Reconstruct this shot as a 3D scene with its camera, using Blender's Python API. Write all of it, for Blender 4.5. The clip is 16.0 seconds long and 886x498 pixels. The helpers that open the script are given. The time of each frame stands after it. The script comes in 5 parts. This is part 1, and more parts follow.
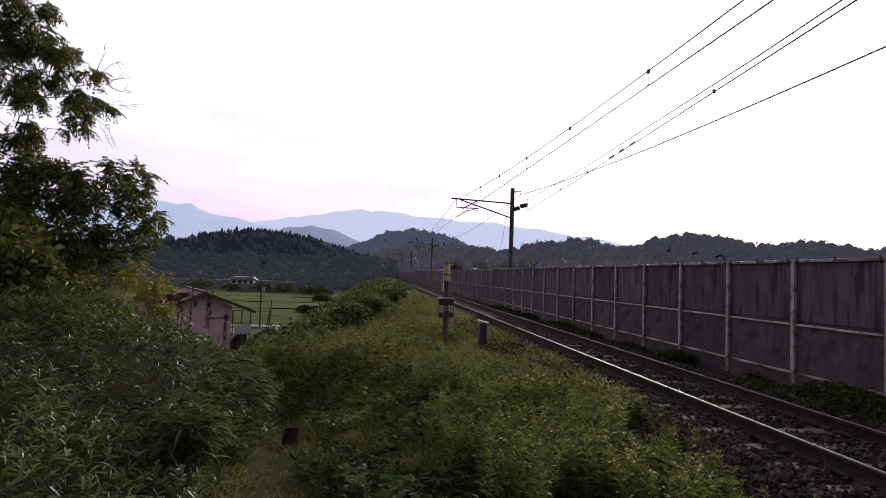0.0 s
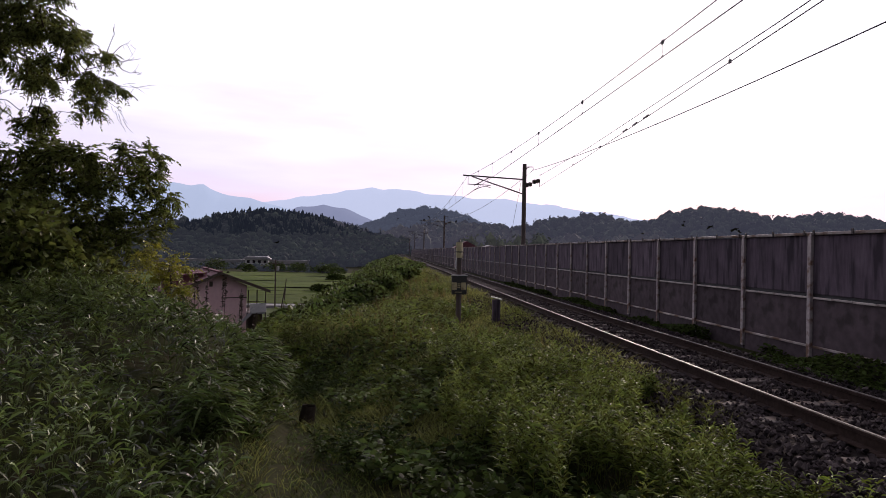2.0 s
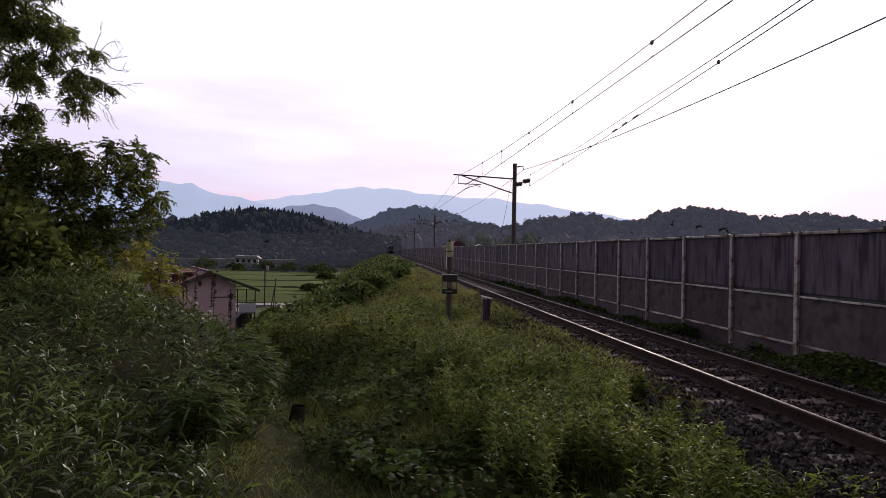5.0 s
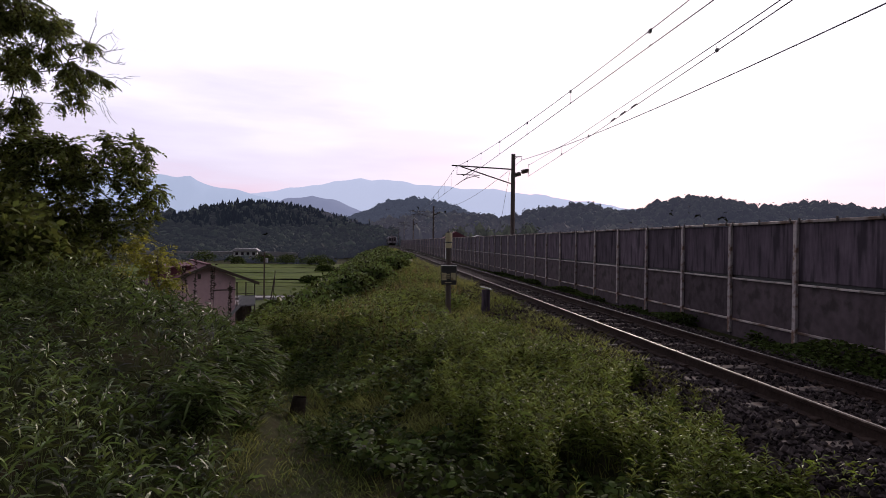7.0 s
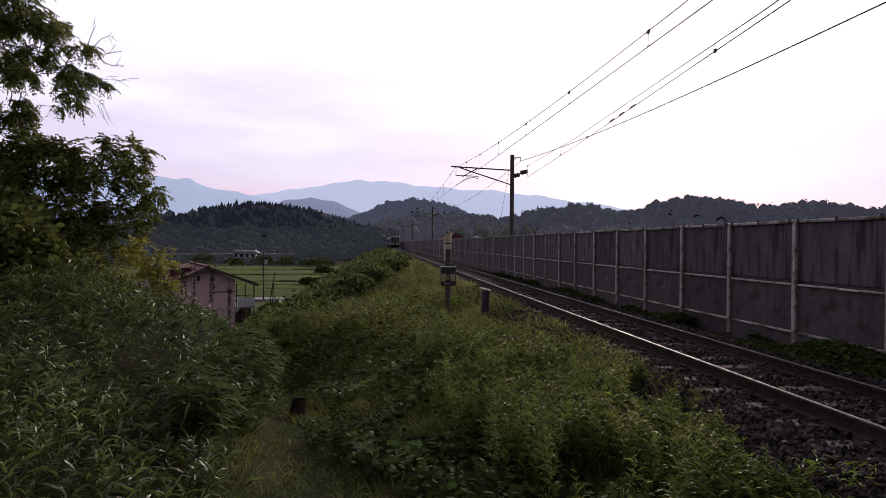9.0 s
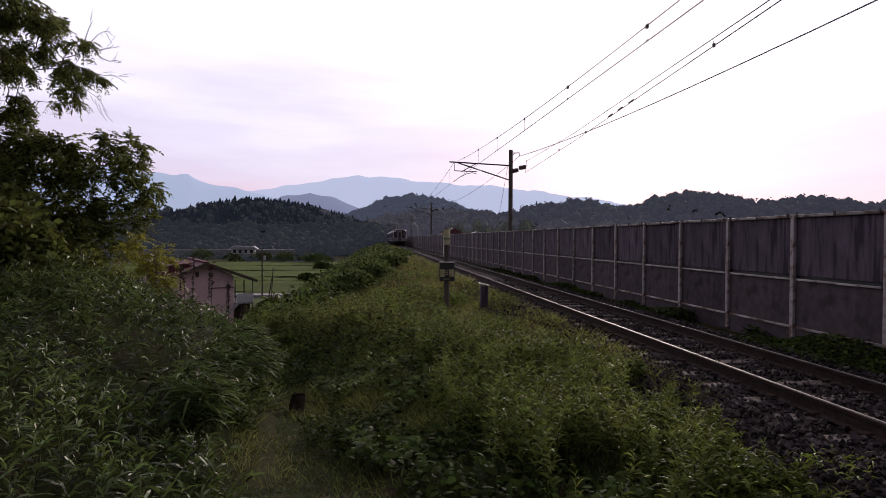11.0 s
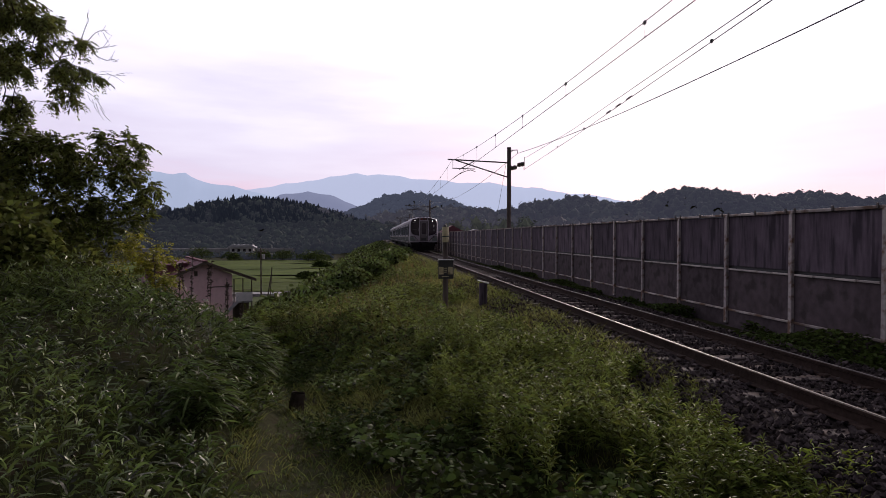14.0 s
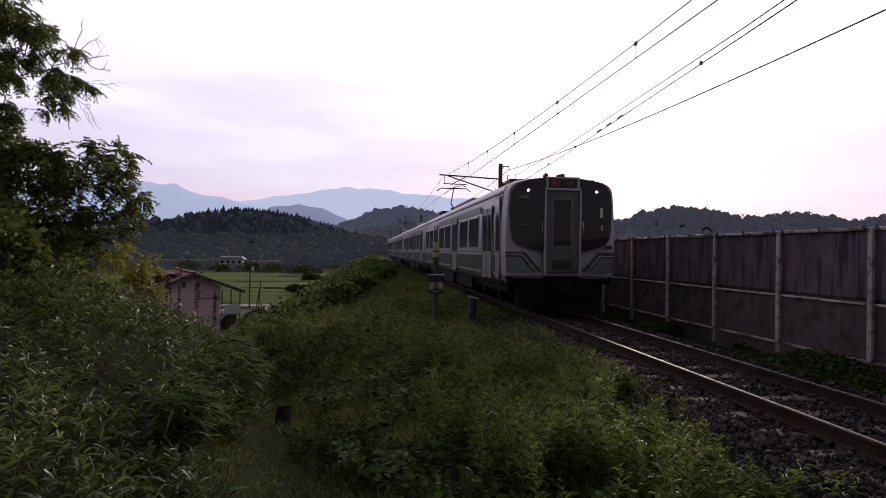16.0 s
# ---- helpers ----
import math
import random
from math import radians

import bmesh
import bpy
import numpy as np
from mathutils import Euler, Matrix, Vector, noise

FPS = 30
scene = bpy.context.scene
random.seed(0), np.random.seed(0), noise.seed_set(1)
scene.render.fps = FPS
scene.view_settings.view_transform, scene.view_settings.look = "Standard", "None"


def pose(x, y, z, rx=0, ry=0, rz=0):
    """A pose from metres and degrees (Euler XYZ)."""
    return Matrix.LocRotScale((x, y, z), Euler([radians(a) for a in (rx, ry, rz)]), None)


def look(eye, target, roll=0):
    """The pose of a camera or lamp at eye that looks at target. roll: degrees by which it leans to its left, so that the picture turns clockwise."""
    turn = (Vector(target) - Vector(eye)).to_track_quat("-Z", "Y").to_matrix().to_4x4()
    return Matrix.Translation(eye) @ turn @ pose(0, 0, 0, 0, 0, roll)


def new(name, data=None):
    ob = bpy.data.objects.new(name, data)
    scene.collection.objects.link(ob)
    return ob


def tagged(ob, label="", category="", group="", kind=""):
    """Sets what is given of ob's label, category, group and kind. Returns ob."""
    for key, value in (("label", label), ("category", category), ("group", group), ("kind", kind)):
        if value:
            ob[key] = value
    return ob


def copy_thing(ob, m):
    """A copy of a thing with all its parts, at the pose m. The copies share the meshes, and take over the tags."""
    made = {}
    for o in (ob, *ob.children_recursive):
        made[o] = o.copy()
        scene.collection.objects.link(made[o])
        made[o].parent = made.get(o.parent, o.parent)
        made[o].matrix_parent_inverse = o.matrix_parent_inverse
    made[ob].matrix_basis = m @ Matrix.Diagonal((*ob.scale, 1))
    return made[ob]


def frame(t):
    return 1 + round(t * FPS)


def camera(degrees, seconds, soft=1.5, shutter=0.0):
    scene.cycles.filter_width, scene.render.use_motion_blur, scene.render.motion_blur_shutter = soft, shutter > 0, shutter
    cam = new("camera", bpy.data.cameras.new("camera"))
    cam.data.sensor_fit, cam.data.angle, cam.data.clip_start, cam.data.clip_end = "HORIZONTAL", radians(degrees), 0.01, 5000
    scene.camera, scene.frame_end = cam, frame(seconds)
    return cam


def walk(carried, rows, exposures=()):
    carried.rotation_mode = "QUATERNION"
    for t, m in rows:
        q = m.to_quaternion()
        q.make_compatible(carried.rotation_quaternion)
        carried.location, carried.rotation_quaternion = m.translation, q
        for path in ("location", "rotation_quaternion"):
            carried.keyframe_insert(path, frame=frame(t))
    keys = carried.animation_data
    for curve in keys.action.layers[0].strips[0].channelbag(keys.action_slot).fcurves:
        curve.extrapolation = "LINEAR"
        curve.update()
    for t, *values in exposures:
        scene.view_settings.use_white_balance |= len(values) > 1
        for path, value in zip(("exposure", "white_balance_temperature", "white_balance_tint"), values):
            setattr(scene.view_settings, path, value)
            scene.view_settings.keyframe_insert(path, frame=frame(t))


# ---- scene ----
cam = camera(73.0, 16.0, soft=0.6)
EYE = (0.0, 0.0, 1.522)
walk(cam, [
    (0.0, pose(*EYE, 92.424, -1.788, -6.269)),
    (0.5, pose(*EYE, 91.809, -1.675, -6.259)),
    (1.0, pose(*EYE, 90.817, -1.181, -5.564)),
    (1.5, pose(*EYE, 90.035, -1.123, -5.128)),
    (2.0, pose(*EYE, 90.229, -1.047, -5.059)),
    (2.5, pose(*EYE, 90.046, -1.218, -4.516)),
    (3.0, pose(*EYE, 90.692, -1.119, -4.963)),
    (3.5, pose(*EYE, 90.504, -0.898, -5.605)),
    (4.0, pose(*EYE, 90.411, -1.137, -6.035)),
    (6.3, pose(*EYE, 89.663, -0.870, -6.003)),
    (6.5, pose(*EYE, 89.561, -0.820, -6.136)),
    (7.0, pose(*EYE, 89.328, -0.598, -6.073)),
    (7.5, pose(*EYE, 89.409, -0.587, -6.036)),
    (8.0, pose(*EYE, 89.469, -0.526, -6.332)),
    (8.5, pose(*EYE, 89.199, -0.459, -6.333)),
    (9.0, pose(*EYE, 89.438, -0.398, -6.145)),
    (11.5, pose(*EYE, 88.877, -0.256, -6.275)),
    (12.0, pose(*EYE, 88.811, -0.266, -6.222)),
    (12.5, pose(*EYE, 88.839, -0.315, -6.560)),
    (13.0, pose(*EYE, 88.966, -0.252, -6.603)),
    (13.5, pose(*EYE, 88.783, 0.043, -6.396)),
    (14.0, pose(*EYE, 88.775, 0.058, -6.394)),
    (14.5, pose(*EYE, 89.018, -0.180, -6.403)),
    (15.0, pose(*EYE, 88.798, -0.019, -6.588)),
    (15.5, pose(*EYE, 88.932, 0.011, -6.727)),
    (16.0, pose(*EYE, 90.217, -0.851, -7.305)),
], exposures=((0.0, 0.14, 6230, 21), (3.0, 0.07, 6230, 21), (6.5, 0.0, 6230, 21), (12.0, -0.08, 6230, 21), (16.0, -0.08, 6230, 21)))

# ---- light: a bright overcast evening sky, the low sun behind thin cloud ahead ----
SUN_EL, SUN_AZ = 17.0, 24.0
world = bpy.data.worlds.new("evening_sky")
scene.world = world
world.use_nodes = True
wn, wl = world.node_tree.nodes, world.node_tree.links
wn.clear()


def wnode(kind, **values):
    n = wn.new(kind)
    for key, value in values.items():
        n.inputs[key].default_value = value
    return n


sky = wn.new("ShaderNodeTexSky")
sky.sky_type, sky.sun_disc = "NISHITA", False
sky.sun_elevation, sky.sun_rotation = radians(SUN_EL), radians(SUN_AZ)
coord = wn.new("ShaderNodeTexCoord")
split = wn.new("ShaderNodeSeparateXYZ")
wl.new(coord.outputs["Generated"], split.inputs[0])
# long flat cloud streaks
flat = wnode("ShaderNodeMapping", Scale=(1.2, 1.2, 7.0))
wl.new(coord.outputs["Generated"], flat.inputs["Vector"])
streak = wnode("ShaderNodeTexNoise", Scale=2.6, Detail=5.0, Roughness=0.5)
wl.new(flat.outputs[0], streak.inputs["Vector"])
wobble = wn.new("ShaderNodeMath")
wobble.operation = "MULTIPLY_ADD"
wobble.inputs[1].default_value = 0.26
wl.new(streak.outputs["Fac"], wobble.inputs[0])
wl.new(split.outputs["Z"], wobble.inputs[2])
ramp = wn.new("ShaderNodeValToRGB")
ramp.color_ramp.elements[0].position, ramp.color_ramp.elements[0].color = 0.0, (0.52, 0.50, 0.62, 1)
ramp.color_ramp.elements[1].position, ramp.color_ramp.elements[1].color = 1.0, (0.50, 0.49, 0.53, 1)
for at, col in ((0.14, (0.56, 0.48, 0.61, 1)), (0.19, (0.66, 0.51, 0.61, 1)), (0.24, (0.65, 0.59, 0.69, 1)), (0.31, (0.74, 0.70, 0.77, 1)), (0.41, (0.97, 0.94, 0.97, 1)), (0.64, (0.95, 0.90, 0.95, 1))):
    e = ramp.color_ramp.elements.new(at)
    e.color = col
wl.new(wobble.outputs[0], ramp.inputs[0])
# the cloud is brightest round the hidden sun and dims towards the east behind
toward = wn.new("ShaderNodeVectorMath")
toward.operation = "DOT_PRODUCT"
wl.new(coord.outputs["Generated"], toward.inputs[0])
toward.inputs[1].default_value = (0.37, 0.89, 0.26)
fall = wn.new("ShaderNodeMapRange")
fall.interpolation_type = "SMOOTHSTEP"
for key, value in (("From Min", -0.25), ("From Max", 0.60), ("To Min", 0.20), ("To Max", 1.12)):
    fall.inputs[key].default_value = value
wl.new(toward.outputs["Value"], fall.inputs["Value"])
bg_cloud = wnode("ShaderNodeBackground", Strength=1.0)
wl.new(ramp.outputs[0], bg_cloud.inputs["Color"])
wl.new(fall.outputs[0], bg_cloud.inputs["Strength"])
bg_sky = wnode("ShaderNodeBackground", Strength=0.016)
wl.new(sky.outputs[0], bg_sky.inputs["Color"])
both = wn.new("ShaderNodeAddShader")
wl.new(bg_cloud.outputs[0], both.inputs[0])
wl.new(bg_sky.outputs[0], both.inputs[1])
out = wn.new("ShaderNodeOutputWorld")
wl.new(both.outputs[0], out.inputs["Surface"])

sun = new("sun", bpy.data.lights.new("sun", "SUN"))
sun.data.energy, sun.data.angle, sun.data.color = 2.2, radians(9), (1.0, 0.86, 0.70)
sun_way = Vector((math.sin(radians(SUN_AZ)) * math.cos(radians(SUN_EL)), math.cos(radians(SUN_AZ)) * math.cos(radians(SUN_EL)), math.sin(radians(SUN_EL))))
sun.matrix_world = look(sun_way * 60, (0, 0, 0))


# ---- materials ----
def material(name, dark, light, scale=6.0, rough=0.7, metal=0.0, bump=0.0, vary=0.0, streaks=False, stain=None, glow=0.0, through_light=0.0, spec=0.5, distance=0.02, haze_glow=None):
    """Two-scale noise between two colours; vary: brightness change from piece to piece; stain: (colour, amount); the
    last argument is an even glow standing in for air haze.
    """
    m = bpy.data.materials.new(name)
    m.use_nodes = True
    nd, lk = m.node_tree.nodes, m.node_tree.links
    b = nd["Principled BSDF"]
    b.inputs["Roughness"].default_value, b.inputs["Metallic"].default_value = rough, metal
    b.inputs["Specular IOR Level"].default_value = spec
    tc = nd.new("ShaderNodeTexCoord")
    mp = nd.new("ShaderNodeMapping")
    mp.inputs["Scale"].default_value = (1, 1, 0.14) if streaks else (1, 1, 1)
    lk.new(tc.outputs["Object"], mp.inputs["Vector"])
    fine = nd.new("ShaderNodeTexNoise")
    fine.inputs["Scale"].default_value, fine.inputs["Detail"].default_value = scale, 6
    wide = nd.new("ShaderNodeTexNoise")
    wide.inputs["Scale"].default_value, wide.inputs["Detail"].default_value = scale * 0.13, 3
    lk.new(mp.outputs[0], fine.inputs["Vector"])
    lk.new(tc.outputs["Object"], wide.inputs["Vector"])
    add = nd.new("ShaderNodeMath")
    add.operation = "ADD"
    lk.new(fine.outputs["Fac"], add.inputs[0])
    lk.new(wide.outputs["Fac"], add.inputs[1])
    rng = nd.new("ShaderNodeMapRange")
    rng.inputs["From Min"].default_value, rng.inputs["From Max"].default_value = 0.72, 1.28
    lk.new(add.outputs[0], rng.inputs["Value"])
    mix = nd.new("ShaderNodeMix")
    mix.data_type = "RGBA"
    mix.inputs["A"].default_value, mix.inputs["B"].default_value = (*dark, 1), (*light, 1)
    lk.new(rng.outputs[0], mix.inputs["Factor"])
    col = mix.outputs["Result"]
    if stain:
        st = nd.new("ShaderNodeTexNoise")
        st.inputs["Scale"].default_value, st.inputs["Detail"].default_value = scale * 0.4, 8
        lk.new(mp.outputs[0], st.inputs["Vector"])
        sr = nd.new("ShaderNodeMapRange")
        sr.inputs["From Min"].default_value, sr.inputs["From Max"].default_value = 0.62 - 0.25 * stain[1], 0.72 - 0.2 * stain[1]
        lk.new(st.outputs["Fac"], sr.inputs["Value"])
        m2 = nd.new("ShaderNodeMix")
        m2.data_type = "RGBA"
        m2.inputs["B"].default_value = (*stain[0], 1)
        lk.new(sr.outputs[0], m2.inputs["Factor"])
        lk.new(col, m2.inputs["A"])
        col = m2.outputs["Result"]
    if vary:
        geo, info = nd.new("ShaderNodeNewGeometry"), nd.new("ShaderNodeObjectInfo")
        s1 = nd.new("ShaderNodeMath")
        s1.operation = "ADD"
        lk.new(geo.outputs["Random Per Island"], s1.inputs[0])
        lk.new(info.outputs["Random"], s1.inputs[1])
        fr = nd.new("ShaderNodeMath")
        fr.operation = "FRACT"
        lk.new(s1.outputs[0], fr.inputs[0])
        vr = nd.new("ShaderNodeMapRange")
        vr.inputs["To Min"].default_value, vr.inputs["To Max"].default_value = 1 - vary, 1 + vary
        lk.new(fr.outputs[0], vr.inputs["Value"])
        hs = nd.new("ShaderNodeHueSaturation")
        hu = nd.new("ShaderNodeMapRange")
        hu.inputs["To Min"].default_value, hu.inputs["To Max"].default_value = 0.5 - 0.035 * vary, 0.5 + 0.02 * vary
        lk.new(fr.outputs[0], hu.inputs["Value"])
        lk.new(hu.outputs[0], hs.inputs["Hue"])
        lk.new(vr.outputs[0], hs.inputs["Value"])
        lk.new(col, hs.inputs["Color"])
        col = hs.outputs[0]
    lk.new(col, b.inputs["Base Color"])
    if bump:
        bp = nd.new("ShaderNodeBump")
        bp.inputs["Strength"].default_value, bp.inputs["Distance"].default_value = bump, distance
        lk.new(fine.outputs["Fac"], bp.inputs["Height"])
        lk.new(bp.outputs[0], b.inputs["Normal"])
    if through_light:
        tr, ms = nd.new("ShaderNodeBsdfTranslucent"), nd.new("ShaderNodeMixShader")
        ms.inputs[0].default_value = through_light
        lk.new(col, tr.inputs["Color"])
        lk.new(b.outputs[0], ms.inputs[1])
        lk.new(tr.outputs[0], ms.inputs[2])
        lk.new(ms.outputs[0], nd["Material Output"].inputs["Surface"])
    if haze_glow:
        # the surface itself emits the haze colour, in place of air
        b.inputs["Emission Color"].default_value, b.inputs["Emission Strength"].default_value = (*haze_glow, 1), 1.0
    if glow:
        lk.new(col, b.inputs["Emission Color"])
        b.inputs["Emission Strength"].default_value = glow
    return m


